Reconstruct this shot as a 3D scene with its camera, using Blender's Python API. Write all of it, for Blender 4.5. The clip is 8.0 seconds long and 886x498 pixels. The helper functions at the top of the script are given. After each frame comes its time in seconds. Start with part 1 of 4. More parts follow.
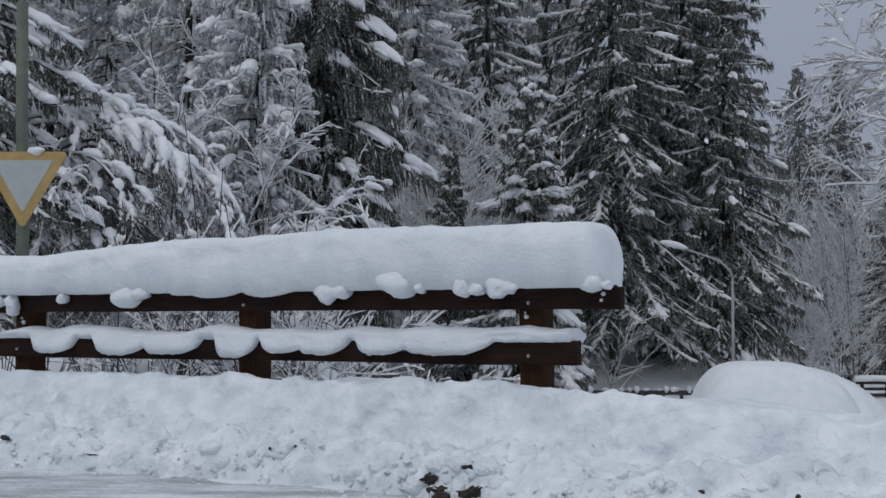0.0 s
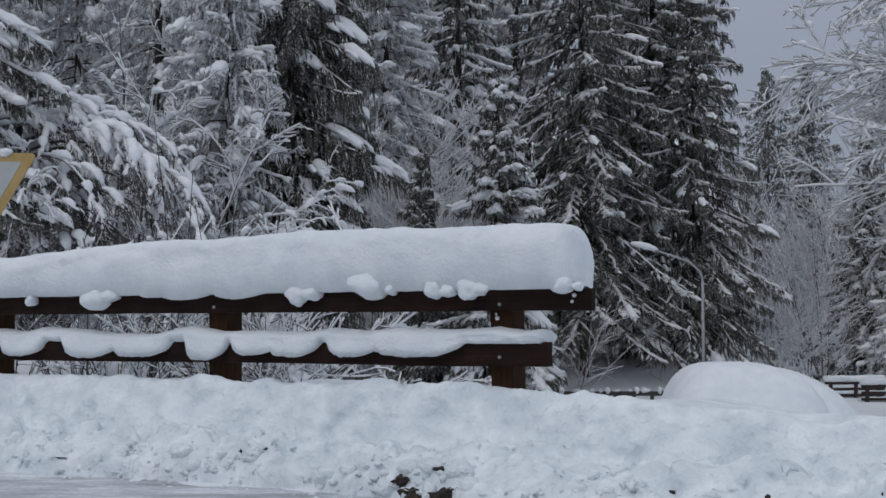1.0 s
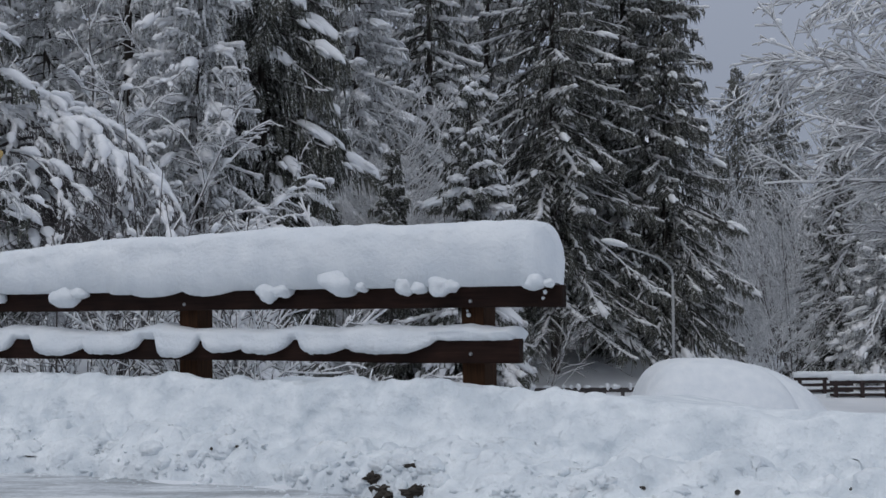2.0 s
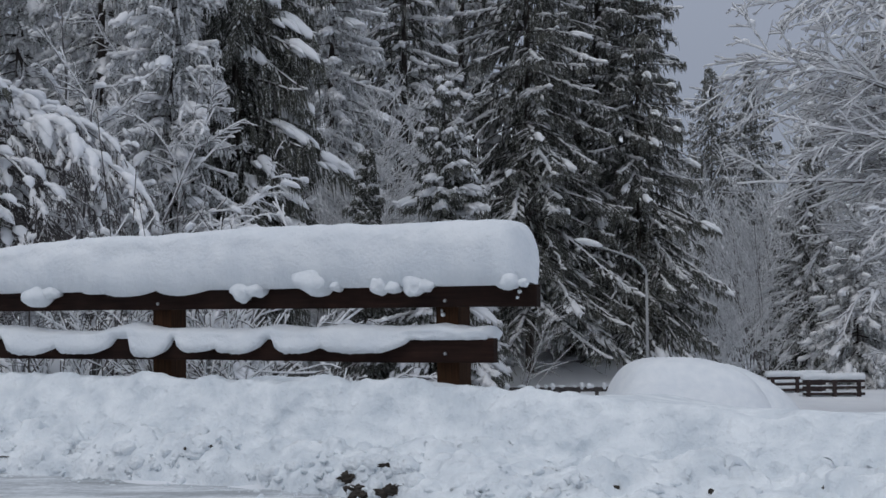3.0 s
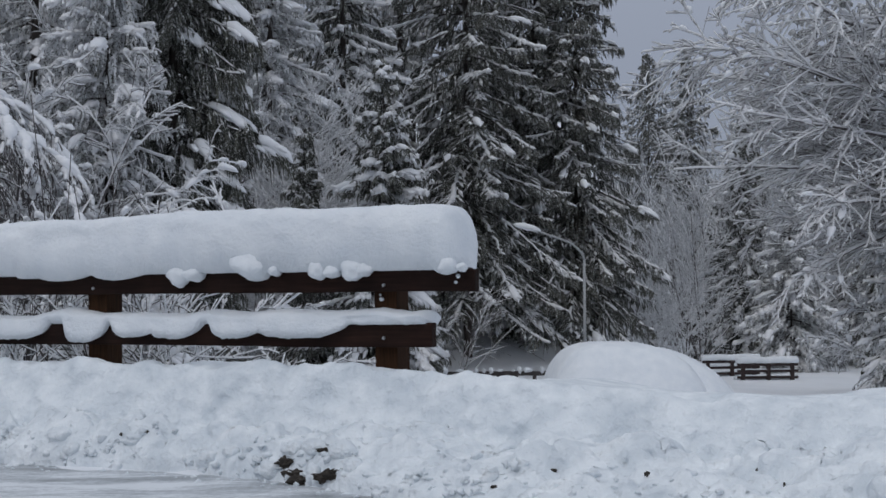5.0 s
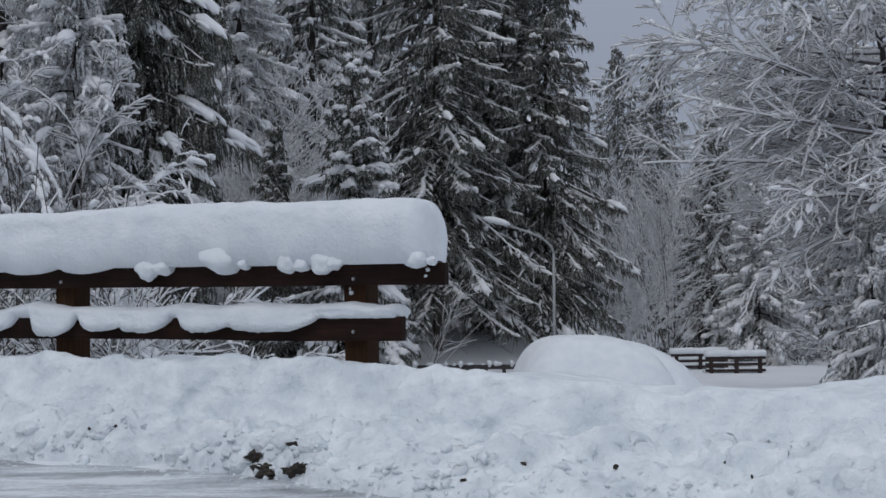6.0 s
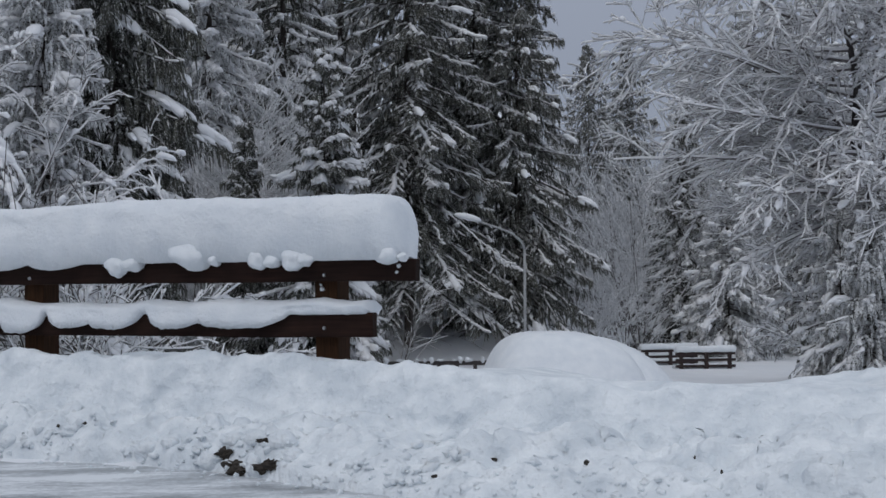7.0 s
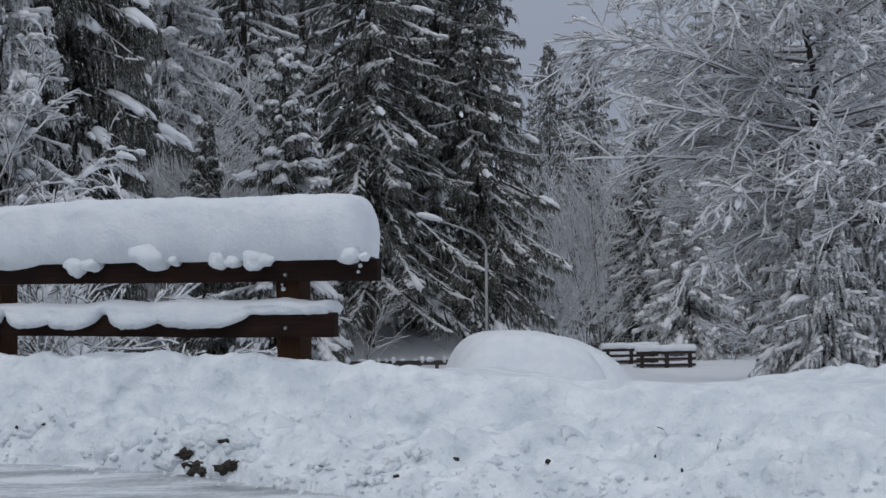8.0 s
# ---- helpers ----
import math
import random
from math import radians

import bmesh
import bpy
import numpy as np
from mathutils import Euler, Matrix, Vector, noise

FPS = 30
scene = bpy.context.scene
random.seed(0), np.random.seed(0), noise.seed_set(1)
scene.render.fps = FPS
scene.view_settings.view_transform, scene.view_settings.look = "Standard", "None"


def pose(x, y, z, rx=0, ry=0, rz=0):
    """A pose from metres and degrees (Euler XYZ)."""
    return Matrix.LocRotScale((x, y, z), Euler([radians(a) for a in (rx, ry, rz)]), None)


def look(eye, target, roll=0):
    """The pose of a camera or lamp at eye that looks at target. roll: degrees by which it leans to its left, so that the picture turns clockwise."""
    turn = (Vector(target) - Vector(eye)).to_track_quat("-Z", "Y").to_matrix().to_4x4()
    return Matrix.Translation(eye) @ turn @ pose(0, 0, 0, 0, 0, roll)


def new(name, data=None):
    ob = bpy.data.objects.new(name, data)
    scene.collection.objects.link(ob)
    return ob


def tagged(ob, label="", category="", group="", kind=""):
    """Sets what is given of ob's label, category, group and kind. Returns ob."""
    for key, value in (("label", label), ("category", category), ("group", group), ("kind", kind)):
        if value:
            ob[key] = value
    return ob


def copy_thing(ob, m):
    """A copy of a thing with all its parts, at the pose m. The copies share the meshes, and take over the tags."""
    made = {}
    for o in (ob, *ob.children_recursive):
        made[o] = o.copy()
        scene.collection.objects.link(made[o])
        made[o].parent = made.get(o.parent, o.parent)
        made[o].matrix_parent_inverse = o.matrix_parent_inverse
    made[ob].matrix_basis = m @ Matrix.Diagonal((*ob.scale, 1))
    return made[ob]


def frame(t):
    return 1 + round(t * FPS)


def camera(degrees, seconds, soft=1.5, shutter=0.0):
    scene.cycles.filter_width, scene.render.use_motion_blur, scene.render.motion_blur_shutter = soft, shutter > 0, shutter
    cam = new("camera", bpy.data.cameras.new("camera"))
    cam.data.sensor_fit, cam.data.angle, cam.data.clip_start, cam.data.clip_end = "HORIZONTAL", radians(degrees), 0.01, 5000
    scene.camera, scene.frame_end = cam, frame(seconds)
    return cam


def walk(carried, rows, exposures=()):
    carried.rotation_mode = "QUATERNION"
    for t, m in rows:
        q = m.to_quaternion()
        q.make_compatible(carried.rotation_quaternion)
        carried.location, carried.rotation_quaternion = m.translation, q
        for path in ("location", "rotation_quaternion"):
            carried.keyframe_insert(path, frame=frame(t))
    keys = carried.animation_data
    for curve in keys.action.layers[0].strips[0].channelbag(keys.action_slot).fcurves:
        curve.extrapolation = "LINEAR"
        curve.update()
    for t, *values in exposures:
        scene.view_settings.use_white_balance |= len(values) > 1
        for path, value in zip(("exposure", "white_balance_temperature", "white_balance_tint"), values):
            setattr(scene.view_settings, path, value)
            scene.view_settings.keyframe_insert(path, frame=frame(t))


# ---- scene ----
# ---------------------------------------------------------------- camera
EYE = 1.10
LENS = 35.5
cam = camera(LENS, 8.0, soft=1.55)
# seconds, turn to the right, look up, lean to the right (degrees); the camera turns on the spot
TURNS = [
    (0.0, 0.000, 3.020, 0.000),
    (0.5, 0.535, 3.102, 0.100),
    (1.0, 1.199, 3.084, 0.141),
    (1.5, 1.821, 2.975, 0.191),
    (3.0, 3.450, 2.928, 0.250),
    (3.5, 3.964, 2.841, 0.192),
    (4.0, 4.595, 2.733, 0.257),
    (4.5, 5.274, 2.487, 0.283),
    (6.0, 7.244, 2.009, 0.306),
    (6.5, 7.719, 1.903, 0.346),
    (7.0, 8.443, 1.843, 0.353),
    (7.5, 9.265, 1.874, 0.371),
    (8.0, 10.033, 1.820, 0.440),
]
walk(cam, [(t, pose(0, 0, EYE, 0, 0, -turn) @ pose(0, 0, 0, 90 + up, 0, 0) @ pose(0, 0, 0, 0, 0, -lean))
           for t, turn, up, lean in TURNS], exposures=[(0.0, 0.0), (8.0, 0.0)])

# ---------------------------------------------------------------- sky and light
SUN_UP, SUN_ROUND = 48.0, 215.0          # degrees above the horizon, compass bearing clockwise from ahead
world = bpy.data.worlds.new("overcast_sky")
scene.world = world
world.use_nodes = True
wn, wl = world.node_tree.nodes, world.node_tree.links
wn.clear()
w_out = wn.new("ShaderNodeOutputWorld")
w_bg = wn.new("ShaderNodeBackground")
w_bg.inputs["Strength"].default_value = 0.1
w_sky = wn.new("ShaderNodeTexSky")
w_sky.sky_type = "NISHITA"
w_sky.sun_disc = False
w_sky.sun_elevation = radians(SUN_UP)
w_sky.sun_rotation = radians(SUN_ROUND)
w_co = wn.new("ShaderNodeTexCoord")
w_sep = wn.new("ShaderNodeSeparateXYZ")
w_map = wn.new("ShaderNodeMapRange")     # an overcast sky is about three times as bright overhead as low down
w_map.inputs["From Min"].default_value, w_map.inputs["From Max"].default_value = 0.0, 1.0
w_map.inputs["To Min"].default_value, w_map.inputs["To Max"].default_value = 2.35, 7.2
w_tint = wn.new("ShaderNodeMixRGB")
w_tint.inputs[1].default_value = (0.86, 0.96, 1.23, 1)
w_tint.inputs[2].default_value = (0.93, 0.99, 1.09, 1)
w_mul = wn.new("ShaderNodeVectorMath")
w_mul.operation = "SCALE"
w_mix = wn.new("ShaderNodeMixRGB")
w_mix.inputs[0].default_value = 0.93
wl.new(w_co.outputs["Generated"], w_sep.inputs[0])
wl.new(w_sep.outputs["Z"], w_map.inputs["Value"])
wl.new(w_sep.outputs["Z"], w_tint.inputs[0])
wl.new(w_tint.outputs[0], w_mul.inputs[0])
wl.new(w_map.outputs[0], w_mul.inputs["Scale"])
wl.new(w_sky.outputs[0], w_mix.inputs[1])
wl.new(w_mul.outputs[0], w_mix.inputs[2])
wl.new(w_mix.outputs[0], w_bg.inputs["Color"])
wl.new(w_bg.outputs[0], w_out.inputs[0])

sun_data = bpy.data.lights.new("sun", "SUN")
sun_data.energy, sun_data.angle, sun_data.color = 0.5, radians(35), (1.0, 0.97, 0.93)
sun = new("sun", sun_data)
se, sr = radians(SUN_UP), radians(SUN_ROUND)
sun_from = Vector((math.sin(sr) * math.cos(se), math.cos(sr) * math.cos(se), math.sin(se)))
sun.matrix_world = look(sun_from * 60, (0, 0, 0))

# ---------------------------------------------------------------- materials


def material(name, rough=0.8, metal=0.0):
    m = bpy.data.materials.new(name)
    m.use_nodes = True
    n = m.node_tree.nodes
    b = n["Principled BSDF"]
    b.inputs["Roughness"].default_value = rough
    b.inputs["Metallic"].default_value = metal
    return m, n, m.node_tree.links, b


def noise_node(n, l, scale, detail=4.0, rough=0.55, stretch=None, coords="Object", turn=0.0):
    co = n.new("ShaderNodeTexCoord")
    tex = n.new("ShaderNodeTexNoise")
    tex.inputs["Scale"].default_value = scale
    tex.inputs["Detail"].default_value = detail
    tex.inputs["Roughness"].default_value = rough
    if stretch:
        mp = n.new("ShaderNodeMapping")
        mp.inputs["Scale"].default_value = stretch
        mp.inputs["Rotation"].default_value = (0, 0, radians(turn))
        l.new(co.outputs[coords], mp.inputs[0])
        l.new(mp.outputs[0], tex.inputs["Vector"])
    else:
        l.new(co.outputs[coords], tex.inputs["Vector"])
    return tex.outputs["Fac"]


def ramp(n, l, fac, stops):
    r = n.new("ShaderNodeValToRGB")
    while len(r.color_ramp.elements) < len(stops):
        r.color_ramp.elements.new(0.5)
    for e, (p, c) in zip(r.color_ramp.elements, stops):
        e.position, e.color = p, (*c, 1) if len(c) == 3 else c
    l.new(fac, r.inputs[0])
    return r.outputs[0]


def bump(n, l, b, facs):
    """facs: (socket, strength, distance) laid over one another."""
    last = None
    for fac, strength, dist in facs:
        k = n.new("ShaderNodeBump")
        k.inputs["Strength"].default_value, k.inputs["Distance"].default_value = strength, dist
        l.new(fac, k.inputs["Height"])
        if last:
            l.new(last, k.inputs["Normal"])
        last = k.outputs[0]
    l.new(last, b.inputs["Normal"])


def snow_material(name, low, high, coarse, fine, strength, broad=1.0, chunky=0.0):
    m, n, l, b = material(name, 0.62)
    big = noise_node(n, l, coarse, 5)
    small = noise_node(n, l, fine, 6, 0.65)
    l.new(ramp(n, l, big, [(0.34, low), (0.66, high)]), b.inputs["Base Color"])
    b.inputs["Specular IOR Level"].default_value = 0.25
    mid = noise_node(n, l, coarse * 3.7, 3, 0.5)
    bump(n, l, b, [(big, strength * broad, 0.05), (mid, strength * chunky, 0.035), (small, strength, 0.012)])
    return m


SNOW = snow_material("fresh_snow", (0.76, 0.80, 0.84), (0.845, 0.875, 0.90), 5.0, 40.0, 0.6)
SNOW_BANK = snow_material("ploughed_snow", (0.67, 0.725, 0.77), (0.885, 0.925, 0.95), 4.0, 22.0, 0.6, 1.7, 1.4)
SNOW_GROUND = snow_material("settled_snow", (0.76, 0.79, 0.83), (0.84, 0.86, 0.89), 0.4, 6.0, 0.5)


def needle_material(name, frost):
    m, n, l, b = material(name, 0.75)
    f = noise_node(n, l, 1.3, 4)
    green = ramp(n, l, f, [(0.25, (0.054, 0.057, 0.047)), (0.55, (0.088, 0.090, 0.076)), (0.8, (0.130, 0.130, 0.112))])
    speck = noise_node(n, l, 23.0, 3, 0.7)
    cover = ramp(n, l, speck, [(frost, (0, 0, 0)), (frost + 0.07, (1, 1, 1))])
    mx = n.new("ShaderNodeMixRGB")
    l.new(cover, mx.inputs[0])
    l.new(green, mx.inputs[1])
    mx.inputs[2].default_value = (0.65, 0.66, 0.67, 1)
    l.new(mx.outputs[0], b.inputs["Base Color"])
    b.inputs["Specular IOR Level"].default_value = 0.15
    return m


def clinging_snow_material():
    """Snow on twigs and needles: broken by the dark bits that stick through."""
    m, n, l, b = material("clinging_snow", 0.7)
    big = noise_node(n, l, 1.5, 4)
    small = noise_node(n, l, 19.0, 4, 0.65)
    white = ramp(n, l, big, [(0.3, (0.82, 0.825, 0.845)), (0.7, (0.92, 0.925, 0.935))])
    holes = ramp(n, l, small, [(0.19, (1, 1, 1)), (0.28, (0, 0, 0))])
    mx = n.new("ShaderNodeMixRGB")
    l.new(holes, mx.inputs[0])
    l.new(white, mx.inputs[1])
    mx.inputs[2].default_value = (0.13, 0.125, 0.11, 1)
    l.new(mx.outputs[0], b.inputs["Base Color"])
    b.inputs["Specular IOR Level"].default_value = 0.2
    bump(n, l, b, [(small, 0.7, 0.04)])
    return m


def bark_material(name, dark, light):
    m, n, l, b = material(name, 0.85)
    f = noise_node(n, l, 9, 6, 0.6, (1, 1, 0.25))
    g = noise_node(n, l, 40, 4)
    l.new(ramp(n, l, f, [(0.3, dark), (0.7, light)]), b.inputs["Base Color"])
    bump(n, l, b, [(f, 0.6, 0.02), (g, 0.4, 0.006)])
    return m


def timber_material():
    m, n, l, b = material("stained_timber", 0.75)
    b.inputs["Specular IOR Level"].default_value = 0.12
    grain = noise_node(n, l, 6, 8, 0.65, (0.5, 9, 9))
    stain = noise_node(n, l, 2.5, 4)
    c1 = ramp(n, l, grain, [(0.3, (0.020, 0.010, 0.008)), (0.65, (0.042, 0.021, 0.015)), (0.85, (0.075, 0.038, 0.026))])
    c2 = ramp(n, l, stain, [(0.35, (0.40, 0.42, 0.45)), (0.7, (0.85, 0.82, 0.82))])
    mx = n.new("ShaderNodeMixRGB")
    mx.blend_type = "MULTIPLY"
    mx.inputs[0].default_value = 1
    l.new(c1, mx.inputs[1])
    l.new(c2, mx.inputs[2])
    l.new(mx.outputs[0], b.inputs["Base Color"])
    bump(n, l, b, [(grain, 0.5, 0.006)])
    return m


def post_material():
    m, n, l, b = material("weathered_timber", 0.8)
    b.inputs["Specular IOR Level"].default_value = 0.12
    grain = noise_node(n, l, 6, 8, 0.65, (9, 9, 0.5))
    l.new(ramp(n, l, grain, [(0.3, (0.020, 0.010, 0.005)), (0.6, (0.050, 0.023, 0.011)), (0.85, (0.10, 0.048, 0.022))]),
          b.inputs["Base Color"])
    bump(n, l, b, [(grain, 0.5, 0.006)])
    return m


def road_material():
    m, n, l, b = material("slushy_asphalt", 0.4)
    wide = noise_node(n, l, 1.6, 7, 0.66, (0.6, 1.7, 1), turn=30.0)
    fine = noise_node(n, l, 26, 5, 0.6)
    mixn = n.new("ShaderNodeMath")
    mixn.operation = "MULTIPLY_ADD"
    l.new(fine, mixn.inputs[0])
    mixn.inputs[1].default_value = 0.3
    l.new(wide, mixn.inputs[2])
    l.new(ramp(n, l, mixn.outputs[0], [(0.42, (0.07, 0.073, 0.077)), (0.52, (0.25, 0.27, 0.285)), (0.62, (0.47, 0.50, 0.53)),
                                       (0.74, (0.76, 0.79, 0.82))]), b.inputs["Base Color"])
    r = n.new("ShaderNodeMapRange")
    r.inputs["From Min"].default_value, r.inputs["From Max"].default_value = 0.4, 0.8
    r.inputs["To Min"].default_value, r.inputs["To Max"].default_value = 0.22, 0.7
    l.new(mixn.outputs[0], r.inputs["Value"])
    l.new(r.outputs[0], b.inputs["Roughness"])
    bump(n, l, b, [(wide, 0.3, 0.03), (fine, 0.35, 0.01)])
    return m


def paint_material(name, low, high, rough=0.5, metal=0.0, scale=7.0):
    m, n, l, b = material(name, rough, metal)
    f = noise_node(n, l, scale, 6, 0.6)
    l.new(ramp(n, l, f, [(0.3, low), (0.7, high)]), b.inputs["Base Color"])
    bump(n, l, b, [(f, 0.12, 0.004)])
    return m


NEEDLES = needle_material("spruce_needles", 0.545)
NEEDLES_FROSTED = needle_material("frosted_spruce_needles", 0.41)
SNOW_TREE = clinging_snow_material()
SNOW_PILLOW = snow_material("soft_tree_snow", (0.80, 0.82, 0.85), (0.90, 0.91, 0.93), 2.5, 22.0, 0.5)
SPRUCE_BARK = bark_material("spruce_bark", (0.022, 0.018, 0.016), (0.07, 0.055, 0.048))
TWIG_BARK = bark_material("twig_bark", (0.035, 0.03, 0.028), (0.10, 0.085, 0.078))
GREY_BARK = bark_material("snow_dusted_bark", (0.06, 0.054, 0.054), (0.20, 0.185, 0.185))
FROST_BARK = bark_material("rimed_twig_bark", (0.34, 0.345, 0.355), (0.68, 0.70, 0.72))
DUSTED_BARK = bark_material("dusted_twig_bark", (0.12, 0.112, 0.112), (0.38, 0.37, 0.375))
TRUNK_BARK = bark_material("trunk_bark", (0.022, 0.019, 0.020), (0.060, 0.050, 0.050))
TIMBER = timber_material()
POST = post_material()
ROAD = road_material()
SIGN_RIM = paint_material("faded_rim_paint", (0.40, 0.26, 0.085), (0.50, 0.36, 0.15), 0.55)
SIGN_FACE = paint_material("grey_white_sign_film", (0.40, 0.43, 0.425), (0.47, 0.495, 0.485), 0.5)
POLE_GREEN = paint_material("grey_green_pole_paint", (0.085, 0.10, 0.075), (0.15, 0.165, 0.125), 0.55)
LAMP_GREY = paint_material("galvanised_steel", (0.30, 0.31, 0.315), (0.42, 0.43, 0.44), 0.55, 0.2)
LAMP_GLASS = paint_material("milky_lamp_cover", (0.70, 0.72, 0.74), (0.80, 0.82, 0.84), 0.4)
RAIL_DARK = paint_material("dark_rusted_rail", (0.03, 0.026, 0.026), (0.07, 0.06, 0.058), 0.7)
BENCH_WOOD = bark_material("bench_timber", (0.018, 0.012, 0.012), (0.05, 0.032, 0.030))
SOIL = bark_material("wet_soil_and_grass", (0.012, 0.010, 0.008), (0.055, 0.044, 0.034))
BOLT = paint_material("zinc_bolt", (0.35, 0.36, 0.37), (0.5, 0.5, 0.51), 0.4, 0.8)

# ---------------------------------------------------------------- mesh helpers


def mesh_object(name, verts, faces, mat, parent=None, smooth=True, label=""):
    me = bpy.data.meshes.new(name)
    verts = np.asarray(verts, dtype=np.float32)
    faces = np.asarray(faces, dtype=np.int32)
    me.vertices.add(len(verts))
    me.vertices.foreach_set("co", verts.ravel())
    k = faces.shape[1]
    me.loops.add(faces.size)
    me.loops.foreach_set("vertex_index", faces.ravel())
    me.polygons.add(len(faces))
    me.polygons.foreach_set("loop_start", np.arange(0, faces.size, k, dtype=np.int32))
    me.update(calc_edges=True)
    if smooth:
        me.polygons.foreach_set("use_smooth", np.ones(len(faces), dtype=bool))
    me.materials.append(mat)
    ob = new(name, me)
    if parent:
        ob.parent = parent
    if label:
        ob["label"] = label
    return ob


def part(name, bm, mat, parent=None, label="", smooth=False):
    me = bpy.data.meshes.new(name)
    bm.normal_update()
    bm.to_mesh(me)
    bm.free()
    if smooth:
        me.polygons.foreach_set("use_smooth", np.ones(len(me.polygons), dtype=bool))
    me.materials.append(mat)
    ob = new(name, me)
    if parent:
        ob.parent = parent
    if label:
        ob["label"] = label
    return ob


def box_bm(x0, x1, y0, y1, z0, z1, bevel=0.008, cuts=0, rough=0.0):
    bm = bmesh.new()
    bmesh.ops.create_cube(bm, size=1)
    for v in bm.verts:
        v.co = Vector(((x0 + x1) / 2 + v.co.x * (x1 - x0), (y0 + y1) / 2 + v.co.y * (y1 - y0), (z0 + z1) / 2 + v.co.z * (z1 - z0)))
    if bevel:
        bmesh.ops.bevel(bm, geom=bm.edges[:], offset=bevel, segments=2, affect="EDGES", profile=0.6)
    if cuts:
        span = max(((x1 - x0), "x"), ((y1 - y0), "y"), ((z1 - z0), "z"))[1]
        ax = Vector((span == "x", span == "y", span == "z"))
        lo = {"x": x0, "y": y0, "z": z0}[span]
        hi = {"x": x1, "y": y1, "z": z1}[span]
        for i in range(1, cuts):
            c = ax * (lo + (hi - lo) * i / cuts)
            bmesh.ops.bisect_plane(bm, geom=bm.verts[:] + bm.edges[:] + bm.faces[:], plane_co=c, plane_no=ax)
        if rough:
            for v in bm.verts:
                v.co += noise.noise_vector(v.co * 1.7) * rough
    return bm


def tube_bm(points, radii, sides=10, caps=True):
    bm = bmesh.new()
    rings = []
    pts = [Vector(p) for p in points]
    for i, p in enumerate(pts):
        d = (pts[min(i + 1, len(pts) - 1)] - pts[max(i - 1, 0)]).normalized()
        q = d.to_track_quat("Z", "Y")
        rings.append([bm.verts.new(p + q @ Vector((math.cos(a) * radii[i], math.sin(a) * radii[i], 0)))
                      for a in (math.tau * j / sides for j in range(sides))])
    for r0, r1 in zip(rings, rings[1:]):
        for j in range(sides):
            bm.faces.new((r0[j], r0[(j + 1) % sides], r1[(j + 1) % sides], r1[j]))
    if caps:
        bm.faces.new(rings[0][::-1])
        bm.faces.new(rings[-1])
    return bm


def grid_faces(nu, nv, wrap=False):
    i, j = np.meshgrid(np.arange(nu - 1), np.arange(nv if wrap else nv - 1), indexing="ij")
    j2 = (j + 1) % nv
    return np.stack([i * nv + j, (i + 1) * nv + j, (i + 1) * nv + j2, i * nv + j2], -1).reshape(-1, 4)


def hash2(ix, iy, seed):
    h = (ix.astype(np.int64) * 374761393 + iy.astype(np.int64) * 668265263 + seed * 974711) & 0x7FFFFFFF
    h = ((h ^ (h >> 13)) * 1274126177) & 0x7FFFFFFF
    return ((h ^ (h >> 16)) & 0xFFFF) / 65535.0


def value_noise(x, y, seed=0):
    x, y = np.broadcast_arrays(np.asarray(x, float), np.asarray(y, float))
    ix, iy = np.floor(x), np.floor(y)
    fx, fy = x - ix, y - iy
    fx, fy = fx * fx * (3 - 2 * fx), fy * fy * (3 - 2 * fy)
    h = lambda a, b: hash2(ix + a, iy + b, seed)
    return (h(0, 0) * (1 - fx) + h(1, 0) * fx) * (1 - fy) + (h(0, 1) * (1 - fx) + h(1, 1) * fx) * fy - 0.5


def fractal(x, y, seed=0, octaves=4, gain=0.5):
    total, amp = 0, 1.0
    for o in range(octaves):
        total = total + amp * value_noise(np.asarray(x) * 2 ** o + 13.7 * o, np.asarray(y) * 2 ** o - 7.1 * o, seed + o)
        amp *= gain
    return total


def step01(x, a, b):
    t = np.clip((np.asarray(x, float) - a) / (b - a), 0, 1)
    return t * t * (3 - 2 * t)


# ---------------------------------------------------------------- the lie of the land
# The fence runs along the road; a is the way along it (to the right), s the way across it (away from the road).
F0 = Vector((0.643, 9.6, 0))
FE, FN = Vector((0.865, -0.501, 0)).normalized(), Vector((0.501, 0.865, 0)).normalized()
FENCE_FRAME = Matrix(((FE.x, FN.x, 0, F0.x), (FE.y, FN.y, 0, F0.y), (0, 0, 1, 0), (0, 0, 0, 1)))


def along_across(x, y):
    dx, dy = x - F0.x, y - F0.y
    return dx * FE.x + dy * FE.y, dx * FN.x + dy * FN.y


def ground_z(x, y):
    x, y = np.asarray(x, float), np.asarray(y, float)
    a, s = along_across(x, y)
    k = x / np.maximum(np.abs(y), 4.0)
    left = 1 - step01(k, -0.10, 0.02)
    low = -1.4 + 1.55 * left
    z = 0.0 + 0.30 * step01(s, -0.9, 0.2)
    z = z + (low - 0.30) * step01(s, 1.6, 6.5)
    start = 41 - 16 * left + 32 * step01(k, 0.205, 0.27) - 26 * step01(k, 0.36, 0.50)
    rise = np.maximum(y - start, 0)
    hill = 0.30 * rise * rise / (rise + 6)
    hill = 60 * (1 - np.exp(-hill / 60)) * (1 - 0.85 * step01(k, 0.20, 0.27))
    z = z + hill * step01(s, 4, 10)
    z = z + step01(s, 3, 9) * 0.22 * fractal(x * 0.22, y * 0.22, 5, 4)
    back = step01(-s, 16, 40)
    return z + back * (2.0 + 1.2 * fractal(x * 0.05, y * 0.05, 9, 3))


